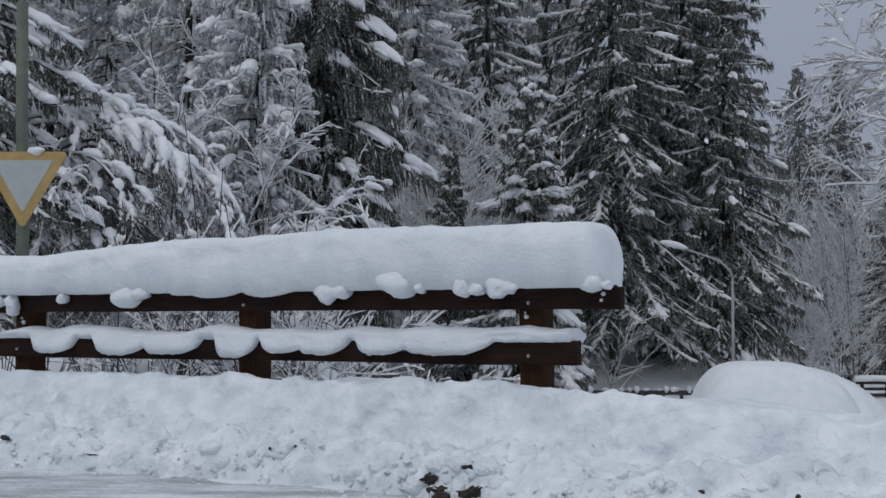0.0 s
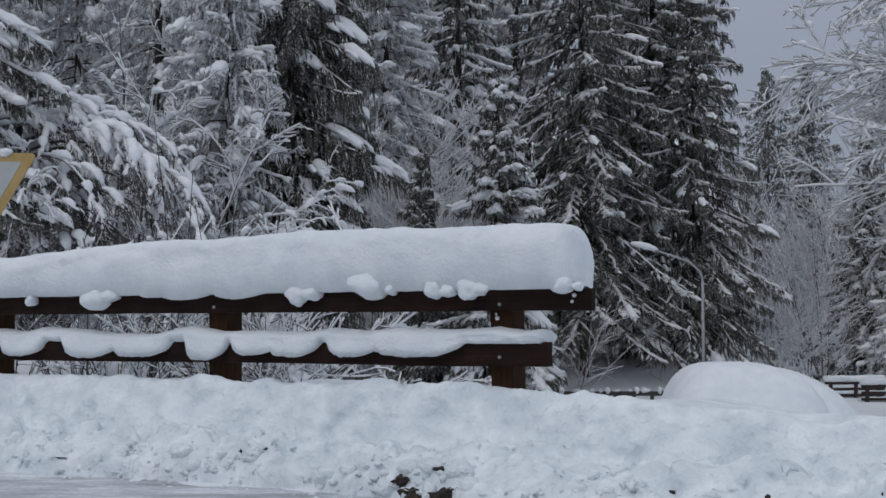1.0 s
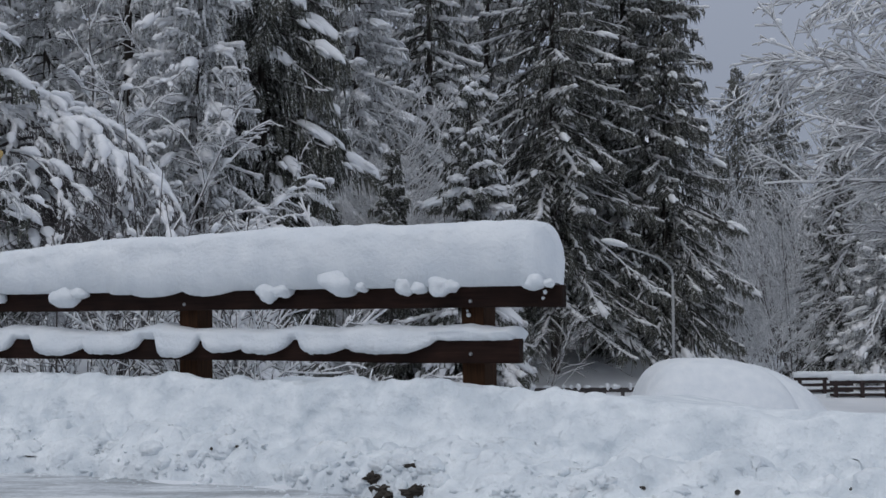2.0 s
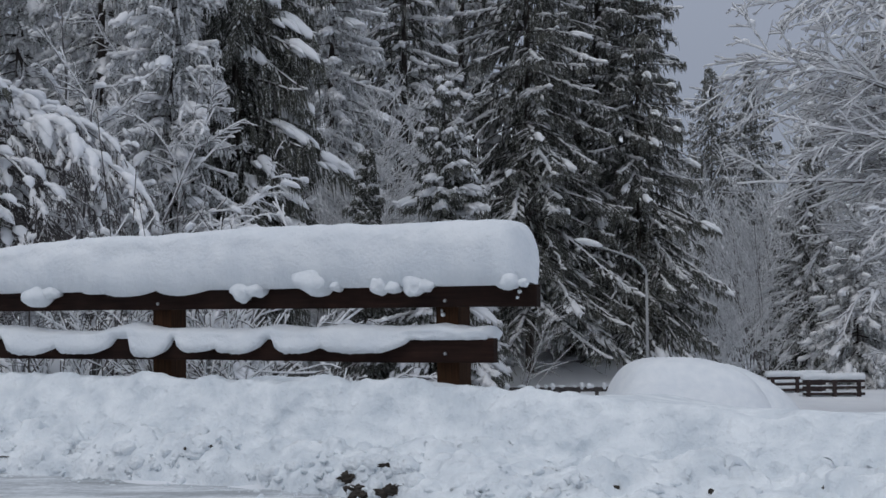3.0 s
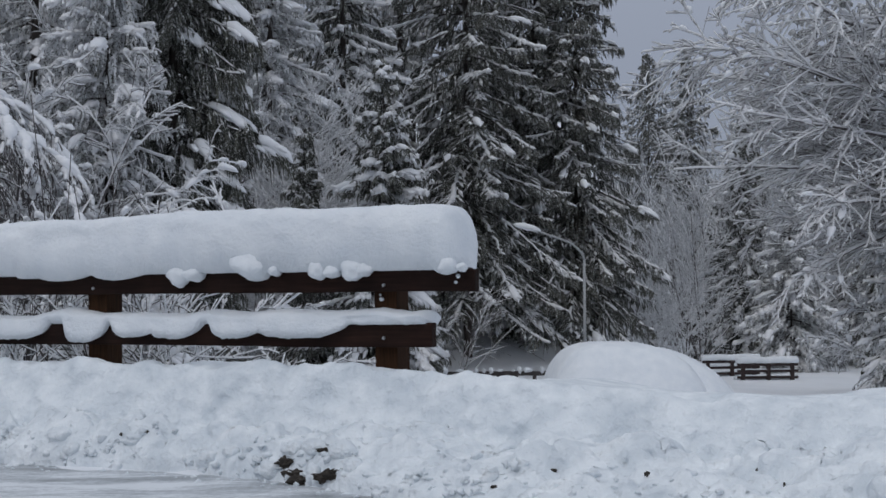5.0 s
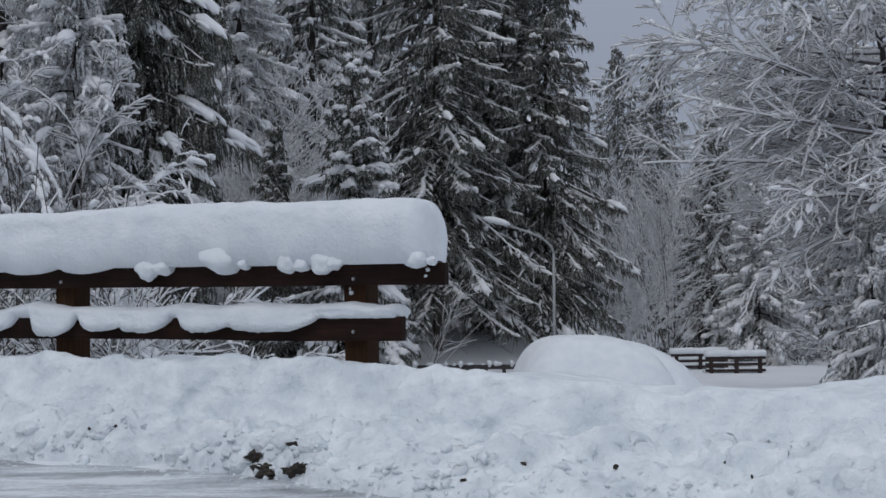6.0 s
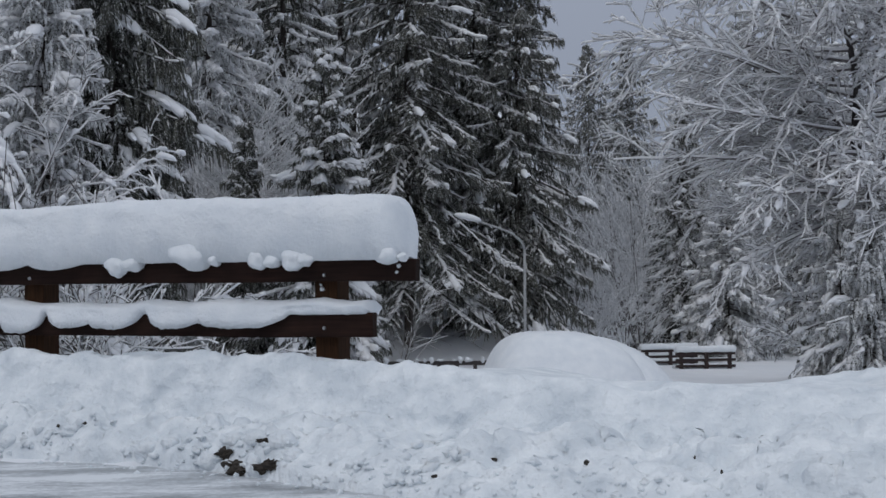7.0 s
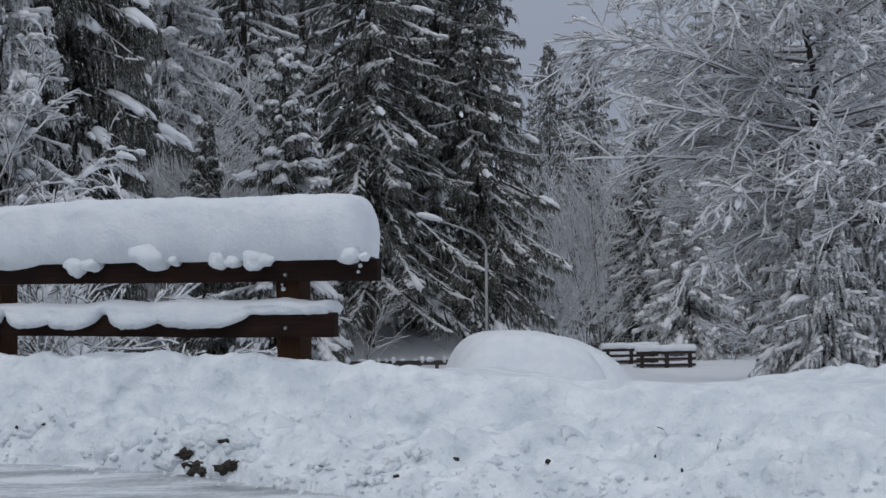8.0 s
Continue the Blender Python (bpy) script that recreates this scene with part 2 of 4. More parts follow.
def ground():
    t = np.linspace(-1, 1, 171)
    xs = 60 * t + 640 * np.sign(t) * np.abs(t) ** 4
    ys = 24 + 70 * t + 640 * np.sign(t) * np.abs(t) ** 4
    gx, gy = np.meshgrid(xs, ys, indexing="ij")
    gz = ground_z(gx, gy)
    verts = np.stack([gx, gy, gz], -1).reshape(-1, 3)
    ob = mesh_object("ground", verts, grid_faces(171, 171)[:, ::-1], SNOW_GROUND)
    return tagged(ob, "snow-covered ground falling to a lower lot and rising to a wooded slope", "ground", kind="structure")


ground()


def road():
    a = np.linspace(-60, 60, 241)
    s = np.linspace(-14.5, -0.75, 60)
    ga, gs = np.meshgrid(a, s, indexing="ij")
    gz = 0.012 + 0.014 * fractal(ga * 1.2, gs * 2.4, 31, 4)
    w = np.stack([F0.x + ga * FE.x + gs * FN.x, F0.y + ga * FE.y + gs * FN.y, gz], -1).reshape(-1, 3)
    ob = mesh_object("road", w, grid_faces(241, 60), ROAD)
    return tagged(ob, "wet asphalt road under thin grey slush and packed snow", "road", kind="structure")


road()


def bank_crest(a):
    z = np.interp(a, [-16, -6, -4.2, -1.9, -0.4, 0.1, 0.6, 1.4, 2.2, 2.9, 3.4, 4.1, 6, 12],
                  [0.72, 0.70, 0.70, 0.685, 0.69, 0.69, 0.650, 0.600, 0.560, 0.54, 0.53, 0.54, 0.56, 0.6])
    return z + 0.022 * fractal(a * 1.6, 0 * a, 41, 3)


def bank_foot(a):
    s = np.interp(a, [-12, -3.9, -2.9, -1.9, -0.9, -0.2, 0.6, 1.2, 2.0, 6], [-1.45, -1.23, -1.10, -1.02, -1.06, -1.18, -1.52, -1.78, -1.9, -2.0])
    return s + 0.10 * fractal(a * 2.1, 0 * a, 43, 4)


def bank_z(a, s):
    foot = bank_foot(a)
    edge = -0.46 - 0.10 * step01(a, 1.2, 2.2) + 0.13 * fractal(a * 0.9, 0 * a + 3, 45, 4)
    crest = bank_crest(a)
    ledge = 0.27 + 0.15 * fractal(a * 1.1, 0 * a + 9, 47, 4) + 0.05 * step01(a, -1, 2)
    face = step01(s, edge - 0.27 + 0.05 * step01(a, 1.2, 2.2), edge + 0.02)
    t = np.clip((s - foot) / np.maximum(edge - 0.26 - foot, 0.05), 0, 1)
    rubble = ledge * np.sqrt(np.clip(t * (2 - t), 0, 1))
    z = np.where(s < foot, -0.05, rubble + (crest - ledge) * face)
    lump = step01(s, foot - 0.05, foot + 0.2) * (1 - step01(s, edge - 0.30, edge - 0.05))
    z = z + lump * (0.10 * fractal(a * 1.9, s * 1.9, 50, 3) + 0.10 * np.abs(fractal(a * 5.2, s * 5.2, 51, 2)) + 0.05 * fractal(a * 9, s * 9, 52, 2)
                    + 0.02 * fractal(a * 21, s * 21, 53, 2) - 0.03)
    z = z + face * (0.035 * fractal(a * 2.2, s * 2.2, 55, 4) + 0.016 * fractal(a * 14, s * 9, 57, 3)) * (1 - 0.6 * step01(s, edge, edge + 0.3))
    z = z + face * (1 - step01(s, edge - 0.1, edge + 0.05)) * 0.08 * fractal(a * 5.5, s * 2.0, 59, 4)
    for pa, ps, wa, ws, deep in ((-0.05, -1.25, 0.16, 0.09, 0.07), (0.27, -1.35, 0.12, 0.08, 0.07), (1.70, -1.45, 0.07, 0.07, 0.04), (1.43, -1.65, 0.05, 0.06, 0.04), (0.15, -1.17, 0.14, 0.05, 0.05)):
        z = z - deep * np.exp(-((a - pa) / wa) ** 2 - ((s - ps) / ws) ** 2)
    # behind the crest: a hollow by the guard rail, a flat shelf with low humps beyond its end
    shelf, humps = step01(a, 0.3, 1.1), step01(a, 2.4, 3.6)
    behind = crest - (1 - shelf) * (0.16 + 0.05 * (s - 0.1)) - shelf * (0.035 + 0.035 * step01(a, 0.9, 1.7)) * (s + 0.4) * (1 - 0.6 * humps)
    behind = behind + humps * step01(s, 0.4, 1.2) * (0.07 + 0.16 * fractal(a * 3.1, s * 1.2, 58, 3))
    behind = behind + (1 - shelf) * (0.15 * np.exp(-((a + 2.15) / 0.9) ** 2 - ((s - 1.1) / 0.55) ** 2) + 0.10 * step01(s, 0.3, 1.0) * fractal(a * 0.8, s * 0.8, 65, 3))
    z = np.where(s > edge + 0.05, z + (behind - crest) * step01(s, edge + 0.05, edge + 0.75), z)
    x, y = F0.x + a * FE.x + s * FN.x, F0.y + a * FE.y + s * FN.y
    tail = step01(s, 1.4, 2.7)
    return z * (1 - tail) + (ground_z(x, y) - 0.04) * tail


def snow_bank():
    a = np.concatenate([np.linspace(-16, -5.5, 90), np.linspace(-5.48, 5.2, 500), np.linspace(5.25, 14, 75)])
    s = np.concatenate([np.linspace(-2.35, -0.87, 76), np.linspace(-0.86, -0.38, 52), np.linspace(-0.35, 0.1, 14), np.linspace(0.2, 2.7, 20)])
    ga, gs = np.meshgrid(a, s, indexing="ij")
    gz = bank_z(ga, gs)
    bulge = 0.05 * fractal(ga * 1.8, gz * 4, 61, 3) * step01(gz, 0.1, 0.35) * (1 - step01(gs, -0.5, -0.1))
    v = np.stack([ga, gs + bulge, gz], -1)
    da, ds = np.gradient(v, axis=0), np.gradient(v, axis=1)
    nrm = np.cross(da, ds)
    nrm /= np.linalg.norm(nrm, axis=-1, keepdims=True)
    crumb = step01(gz, 0.02, 0.10) * (1 - step01(gz, 0.26, 0.46)) * (1 - step01(gs, -0.5, -0.3))
    face = step01(gz, 0.12, 0.3) * (1 - step01(gs, -0.42, -0.2))
    push = np.zeros(ga.shape)
    inner = (np.abs(ga) < 6.2) & (gs < 0.1)
    for k in np.argwhere(inner):
        k = tuple(k)
        p = Vector(v[k])
        big = noise.noise(p * 3.1)
        mid = noise.noise(p * 8.3 + Vector((7, 1, 3)))
        fine = noise.noise(p * 19.0 + Vector((1, 9, 4)))
        wide = noise.noise(p * 1.7 + Vector((3, 5, 1)))
        push[k] = face[k] * (0.04 * wide + 0.045 * big + 0.030 * mid + 0.009 * fine) + crumb[k] * (0.05 * abs(mid) + 0.018 * abs(fine) + 0.05 * big - 0.012)
    v = v + nrm * push[..., None]
    w = np.stack([F0.x + v[..., 0] * FE.x + v[..., 1] * FN.x, F0.y + v[..., 0] * FE.y + v[..., 1] * FN.y, v[..., 2]], -1).reshape(-1, 3)
    ob = mesh_object("snow_bank", w, grid_faces(len(a), len(s)), SNOW_BANK)
    return tagged(ob, "ploughed roadside snow bank with a scraped face and crumbled foot", "snow bank", kind="structure")


snow_bank()


def lump_mesh(seed, subdiv=2, rough=0.28, flat=0.8):
    bm = bmesh.new()
    bmesh.ops.create_icosphere(bm, subdivisions=subdiv, radius=1)
    off = Vector((seed * 3.1, seed * 1.7, seed * 0.9))
    for v in bm.verts:
        k = 1 + rough * noise.noise(v.co * 1.3 + off) * 1.6 + rough * 0.6 * noise.noise(v.co * 3.1 + off)
        v.co = Vector((v.co.x * k, v.co.y * k, v.co.z * k * flat))
    return bm


def snow_clods():
    """Loose clods along the foot of the bank: one mass of stuff."""
    rng = np.random.default_rng(7)
    protos = []
    for i in range(8):
        bm = lump_mesh(i + 1, 2 if i < 5 else 1, 0.55)
        protos.append((np.array([v.co[:] for v in bm.verts]), np.array([[v.index for v in f.verts] for f in bm.faces])))
        bm.free()
    vs, fs, n = [], [], 0
    for i in range(1600):
        a = rng.uniform(-6.0, 5.0)
        foot = float(bank_foot(np.array(a))) - 0.03
        if i % 3:
            s = foot + 0.02 + abs(rng.normal(0, 0.20))
            r = 0.012 + 0.045 * rng.random() ** 2.6
            sink = -0.6
        else:
            s = foot + rng.normal(-0.05, 0.10)
            r = 0.006 + 0.022 * rng.random() ** 3
            sink = 0.0
        if s > -0.72:
            continue
        z = max(float(bank_z(np.array(a), np.array(s))), 0.01)
        v, f = protos[i % 5 if i % 3 else 5 + i % 9 // 3]
        c, sn = math.cos(i * 1.7), math.sin(i * 1.7)
        p = v * r * np.array([1.0, rng.uniform(0.6, 1.0), rng.uniform(0.6, 1.0)])
        q = np.stack([p[:, 0] * c - p[:, 1] * sn, p[:, 0] * sn + p[:, 1] * c, p[:, 2]], 1)
        base = FENCE_FRAME @ Vector((a, s, z + r * sink))
        vs.append(q + np.array(base))
        fs.append(f + n)
        n += len(v)
    ob = mesh_object("snow_clods", np.concatenate(vs), np.concatenate(fs), SNOW_BANK)
    tagged(ob, "loose clods of ploughed snow along the foot of the bank", "snow clods", kind="stuff")


snow_clods()


def soil_clod(a, s, size, seed, turn=0.0):
    bm = lump_mesh(seed, 4 if max(size) > 0.05 else 3, 0.6, 0.9)
    for v in bm.verts:
        v.co *= 1 + 0.18 * noise.noise(v.co * 5.3) + 0.12 * noise.noise(v.co * 13)
    bmesh.ops.scale(bm, vec=Vector(size) * (0.78 if max(size) > 0.05 else 0.58), verts=bm.verts[:])
    ob = part("soil_clod", bm, SOIL, None, "", False)
    z = float(bank_z(np.array(a), np.array(s)))
    ob.matrix_world = Matrix.Translation(FENCE_FRAME @ Vector((a, s, z + size[2] * 0.05))) @ Matrix.Rotation(turn, 4, "Z")
    return tagged(ob, "dark wet clod of soil and dead grass in ploughed snow", "soil clod", group="soil in the snow bank")


for n_s, (a, s, size, turn) in enumerate([(-0.16, -1.165, (0.07, 0.035, 0.045), -0.4), (-0.07, -1.225, (0.085, 0.045, 0.05), -0.6), (0.02, -1.275, (0.08, 0.045, 0.05), -0.6),
                                          (0.22, -1.335, (0.075, 0.04, 0.045), 0.1), (0.30, -1.345, (0.08, 0.04, 0.05), 0.2), (0.15, -1.19, (0.07, 0.02, 0.02), 0.0),
                                          (1.70, -1.45, (0.035, 0.02, 0.022), 0), (2.25, -1.55, (0.024, 0.012, 0.025), 0.5), (2.08, -1.245, (0.014, 0.01, 0.02), 0.5),
                                          (2.75, -1.19, (0.012, 0.012, 0.035), 0), (2.95, -1.48, (0.012, 0.012, 0.028), 0), (1.43, -1.65, (0.028, 0.02, 0.018), 0),
                                          (-1.38, -0.91, (0.022, 0.014, 0.016), 0), (-1.58, -0.93, (0.014, 0.012, 0.02), 0), (-3.93, -1.135, (0.07, 0.03, 0.02), -0.5),
                                          (-1.52, -1.07, (0.09, 0.03, 0.012), -0.4), (-3.1, -1.10, (0.09, 0.03, 0.010), -0.3)]):
    soil_clod(a, s, size, n_s + 5, turn)

# ---------------------------------------------------------------- timber guard rail along the road
LOW_LOBES = [(-4.409, 0.236, 0.839), (-3.648, 0.27, 0.833), (-3.124, 0.284, 0.844), (-2.469, 0.185, 0.826), (-2.008, 0.20, 0.866),
             (-1.659, 0.212, 0.861), (-1.132, 0.206, 0.863), (-0.62, 0.345, 0.869)]
TOP_RAIL_Z, LOW_RAIL_Z = (1.185, 1.335), (0.805, 0.972)
POST_STEP = 2.445


def guard_rail():
    root = tagged(new("timber_guard_rail"), "dark brown timber guard rail with two beams on square posts", "guard rail")
    root.matrix_world = FENCE_FRAME
    for i in range(7):
        a = -POST_STEP * i
        lean = 0.012 if i < 2 else -0.004
        bm = box_bm(a - 0.076, a + 0.096, -0.095, 0.10, -0.5, 1.30, 0.010, 8, 0.006)
        for v in bm.verts:
            v.co.x -= lean * (v.co.z - 0.7)
        part("post", bm, POST, root, "rust-brown square timber post")
        for z in (0.87, 1.23):
            bm = bmesh.new()
            bmesh.ops.create_cone(bm, cap_ends=True, segments=10, radius1=0.014, radius2=0.010, depth=0.012,
                                  matrix=Matrix.Translation((a + 0.03, -0.179, z)) @ Matrix.Rotation(radians(90), 4, "X"))
            part("bolt", bm, BOLT, root, "zinc bolt head")
    part("rail", box_bm(-15.2, 0.705, -0.172, -0.096, *TOP_RAIL_Z, 0.009, 44, 0.007), TIMBER, root, "dark stained top beam")
    part("rail", box_bm(-15.2, 0.388, -0.172, -0.096, *LOW_RAIL_Z, 0.009, 44, 0.007), TIMBER, root, "dark stained lower beam")
    return root


guard_rail()


def lobe_drop(a, lobes, jitter_seed, sharp):
    drop = np.zeros_like(a)
    for c, w, low in lobes:
        t = np.clip(1 - np.abs((a - c) / (w * 1.10)) ** sharp, 0, 1) ** 0.75
        drop = np.maximum(drop, low * t)
    return drop + 0.020 * np.abs(fractal(a * 14, 0 * a, jitter_seed, 3))


def snow_ridge(label, a0, a1, top_a, top_z, rail_z, lobes, front, back, seed, end_round, sharp, steps, square, rough):
    """Snow lying on a beam: rounded over the top, sagging in lobes over its front."""
    a = np.linspace(a0, a1, steps)
    top = np.interp(a, top_a, top_z) + rough * (0.030 * fractal(a * 1.8, 0 * a, seed, 3) + 0.010 * fractal(a * 9, 0 * a + 4, seed + 2, 3))
    drop = lobe_drop(a, [(c, w, rail_z - low) for c, w, low in lobes], seed + 1, sharp)
    n_top, n_under = 32, 8
    mid, half = (back - front) / 2, (back + front) / 2
    rows = []
    for j in range(n_top):
        ang = math.pi * j / (n_top - 1)
        px, pz = -math.cos(ang), math.sin(ang)
        px, pz = math.copysign(abs(px) ** square, px), abs(pz) ** square
        z = rail_z + 0.004 + (top - rail_z - 0.004) * pz
        dent = (0.055 * fractal(a * 1.5, 0 * a + 3.1 * pz, seed + 5, 3) + 0.026 * fractal(a * 5.5, 0 * a + 5.0 * pz + 20 * (px > 0), seed + 6, 3)) * rough
        y = mid + px * half + px * (0.035 * math.sin(math.pi * min(pz, 1.0)) + dent)
        if px < 0:
            hang = (1 - pz) ** 2.2
            belly = math.exp(-((pz - 0.05) / 0.24) ** 2)
            z = z - drop * hang
            y = y - np.clip(drop, 0, 0.16) * 0.55 * belly
        rows.append(np.stack([a, y, z], -1))
    for j in range(n_under):
        q = (j + 1) / (n_under + 1)
        y = back * (1 - q) + -0.178 * q + 0 * a
        z = np.full_like(a, rail_z - 0.010) - np.clip(drop - 0.012, 0, 1) * 0.9 * float(step01(q, 0.80, 0.92))
        rows.append(np.stack([a, y, z], -1))
    v = np.stack(rows, 1)
    n = n_top + n_under
    on = end_round
    d = a[-1] - a
    k = np.where(d < on, np.clip(1 - (1 - d / on) ** 2.8, 0, 1) ** 0.40, 1.0)
    k[-1] = 0.03
    v[:, :, 1] = mid + (v[:, :, 1] - mid) * (0.25 + 0.75 * k[:, None])
    v[:, :, 2] = np.where(v[:, :, 2] > rail_z, rail_z + (v[:, :, 2] - rail_z) * k[:, None], v[:, :, 2])
    w = v.reshape(-1, 3)
    w = np.stack([F0.x + w[:, 0] * FE.x + w[:, 1] * FN.x, F0.y + w[:, 0] * FE.y + w[:, 1] * FN.y, w[:, 2]], -1)
    ob = mesh_object("snow_ridge", w, grid_faces(steps, n, True)[:, ::-1], SNOW)
    return tagged(ob, label, "snow")


TOP_WIDE = [(-3.0, 0.08, 1.305), (-2.678, 0.22, 1.285), (-2.17, 0.196, 1.289), (0.533, 0.071, 1.302), (-7.1, 0.3, 1.27), (-9.0, 0.2, 1.28)]
snow_ridge("deep rounded ridge of snow lying along the top beam", -15.2, 0.590,
           [-15.2, -5.2, -4.53, -3.89, -3.27, -2.69, -2.14, -1.6, -0.64, 0.69],
           [1.66, 1.667, 1.665, 1.711, 1.74, 1.759, 1.773, 1.781, 1.782, 1.780], TOP_RAIL_Z[1], TOP_WIDE, 0.27, 0.24, 101, 0.15, 2.0, 760, 0.36, 0.9)
snow_ridge("wavy band of snow sagging over the lower beam", -15.2, 0.362,
           [-15.2, -5.16, -4.75, -4.48, -4.22, -3.96, -3.59, -3.05, -2.65, -2.37, -2.0, -1.58, -1.38, -1.08, -0.8, -0.34, 0.0, 0.165, 0.36],
           [1.03, 1.001, 1.061, 1.028, 1.076, 1.072, 1.04, 1.028, 1.087, 1.039, 1.048, 1.041, 1.067, 1.043, 1.072, 1.06, 1.084, 1.054, 1.06],
           LOW_RAIL_Z[1] - 0.004, LOW_LOBES, 0.20, 0.07, 131, 0.06, 3.4, 900, 0.6, 0.5)


def small_lump(name, label, place, size, seed, category="snow lump", mat=SNOW):
    bm = lump_mesh(seed, 3 if max(size) > 0.04 else 2, 0.20, 1.0)
    bmesh.ops.scale(bm, vec=size, verts=bm.verts[:])
    ob = part(name, bm, mat, None, "", True)
    ob.location = place
    return tagged(ob, label, category)


# snow crumbled round the bared soil
for n_l, (a, s, size) in enumerate([(0.12, -1.31, (0.045, 0.05, 0.07)), (-0.27, -1.17, (0.07, 0.05, 0.06)), (0.08, -1.38, (0.06, 0.05, 0.04)), (0.43, -1.38, (0.06, 0.05, 0.06)),
                                    (0.25, -1.43, (0.07, 0.04, 0.04)), (-0.12, -1.33, (0.07, 0.045, 0.03)), (0.05, -1.16, (0.07, 0.035, 0.06)), (0.28, -1.24, (0.09, 0.04, 0.06)), (-0.15, -1.08, (0.08, 0.04, 0.05)),
                                    (-0.80, -1.03, (0.09, 0.07, 0.07)), (-0.62, -1.06, (0.06, 0.05, 0.045)), (-2.05, -0.98, (0.10, 0.07, 0.06)), (-1.92, -1.03, (0.06, 0.05, 0.05))]):
    z = float(bank_z(np.array(a), np.array(s)))
    small_lump("snow_lump", "broken lump of ploughed snow beside bared soil", FENCE_FRAME @ Vector((a, s, z)), size, n_l + 61, mat=SNOW_BANK)

for n_l, (a, s, z, r) in enumerate([(-0.02, -0.105, 1.137, 0.016), (-0.03, -0.104, 1.165, 0.010), (-4.86, -0.105, 1.10, 0.020),
                                    (-4.88, -0.105, 1.135, 0.012), (0.57, -0.175, 1.245, 0.012), (0.585, -0.175, 1.285, 0.015)]):
    small_lump("snow_lump", "small lump of snow stuck to the timber guard rail", FENCE_FRAME @ Vector((a, s, z)), (r, r, r), n_l + 3)

# clumps that slid off the ridge and hang over the front of the top beam
for n_l, (a, half, low, high) in enumerate([(-4.86, 0.05, 1.165, 1.31), (-5.05, 0.07, 1.22, 1.33), (-4.27, 0.045, 1.25, 1.33), (-3.56, 0.10, 1.215, 1.36), (-3.42, 0.07, 1.28, 1.36),
                                            (-1.60, 0.07, 1.242, 1.36), (-1.48, 0.07, 1.27, 1.35), (-0.965, 0.135, 1.288, 1.44), (-0.80, 0.04, 1.30, 1.36),
                                            (-0.45, 0.055, 1.275, 1.40), (-0.34, 0.05, 1.28, 1.36), (-0.18, 0.065, 1.262, 1.39), (-0.09, 0.05, 1.29, 1.37),
                                            (0.52, 0.06, 1.30, 1.40), (0.63, 0.03, 1.31, 1.36)]):
    small_lump("snow_lump", "clump of snow hanging over the dark top beam", FENCE_FRAME @ Vector((a, -0.225, (low + high) / 2 + 0.006)),
               (half * 1.25, 0.10, (high - low) / 2 * 1.2), n_l + 31)

# ---------------------------------------------------------------- road sign


def road_sign():
    d = 13.7
    root = tagged(new("give_way_sign"), "faded yellow-edged give way triangle on a grey-green steel pole", "road sign")
    root.location = (d * -0.3045, d, 0)
    part("pole", tube_bm([(-0.055, 0.06, 4.3), (-0.04, 0.06, 3.2), (-0.01, 0.06, 1.8), (0.02, 0.06, -0.5)], [0.058, 0.06, 0.062, 0.064], 14),
         POLE_GREEN, root, smooth=True)

    def triangle(side, r, y0, y1):
        bm = bmesh.new()
        pts = []
        for i, ang in enumerate((150, 30, 270)):
            c = Vector((math.cos(radians(ang)), math.sin(radians(ang)))) * (side / math.sqrt(3) - 2 * r)
            for j in range(7):
                b = radians(ang + 60 - j * 20)
                pts.append((c.x + r * math.cos(b), c.y + r * math.sin(b)))
        f = [bm.verts.new((x, y0, z)) for x, z in pts]
        g = [bm.verts.new((x, y1, z)) for x, z in pts]
        m = len(pts)
        bm.faces.new(f)
        bm.faces.new(g[::-1])
        for j in range(m):
            bm.faces.new((f[j], g[j], g[(j + 1) % m], f[(j + 1) % m]))
        bmesh.ops.recalc_face_normals(bm, faces=bm.faces[:])
        return bm

    z = EYE + d * (570 - 314) / 2449
    rim = part("sign_plate", triangle(0.90, 0.035, -0.012, 0.010), SIGN_RIM, root, "faded yellow triangular rim")
    face = part("sign_face", triangle(0.60, 0.012, -0.017, -0.0125), SIGN_FACE, root, "plain grey-white centre")
    for ob in (rim, face):
        ob.location = (0, 0, z)
    for dz in (0.12, -0.12):
        part("clamp", box_bm(-0.075, 0.075, 0.012, 0.05, z + dz - 0.02, z + dz + 0.02, 0.004), LAMP_GREY, root)
    return root


sign = road_sign()
small_lump("snow_lump", "little heap of snow on the edge of the road sign", (sign.location.x + 0.13, 13.70, 2.80), (0.085, 0.05, 0.045), 21)
small_lump("snow_lump", "little heap of snow on the edge of the road sign", (sign.location.x - 0.30, 13.70, 2.79), (0.06, 0.04, 0.035), 22)

# ---------------------------------------------------------------- buried car, street lamp, low rail, benches


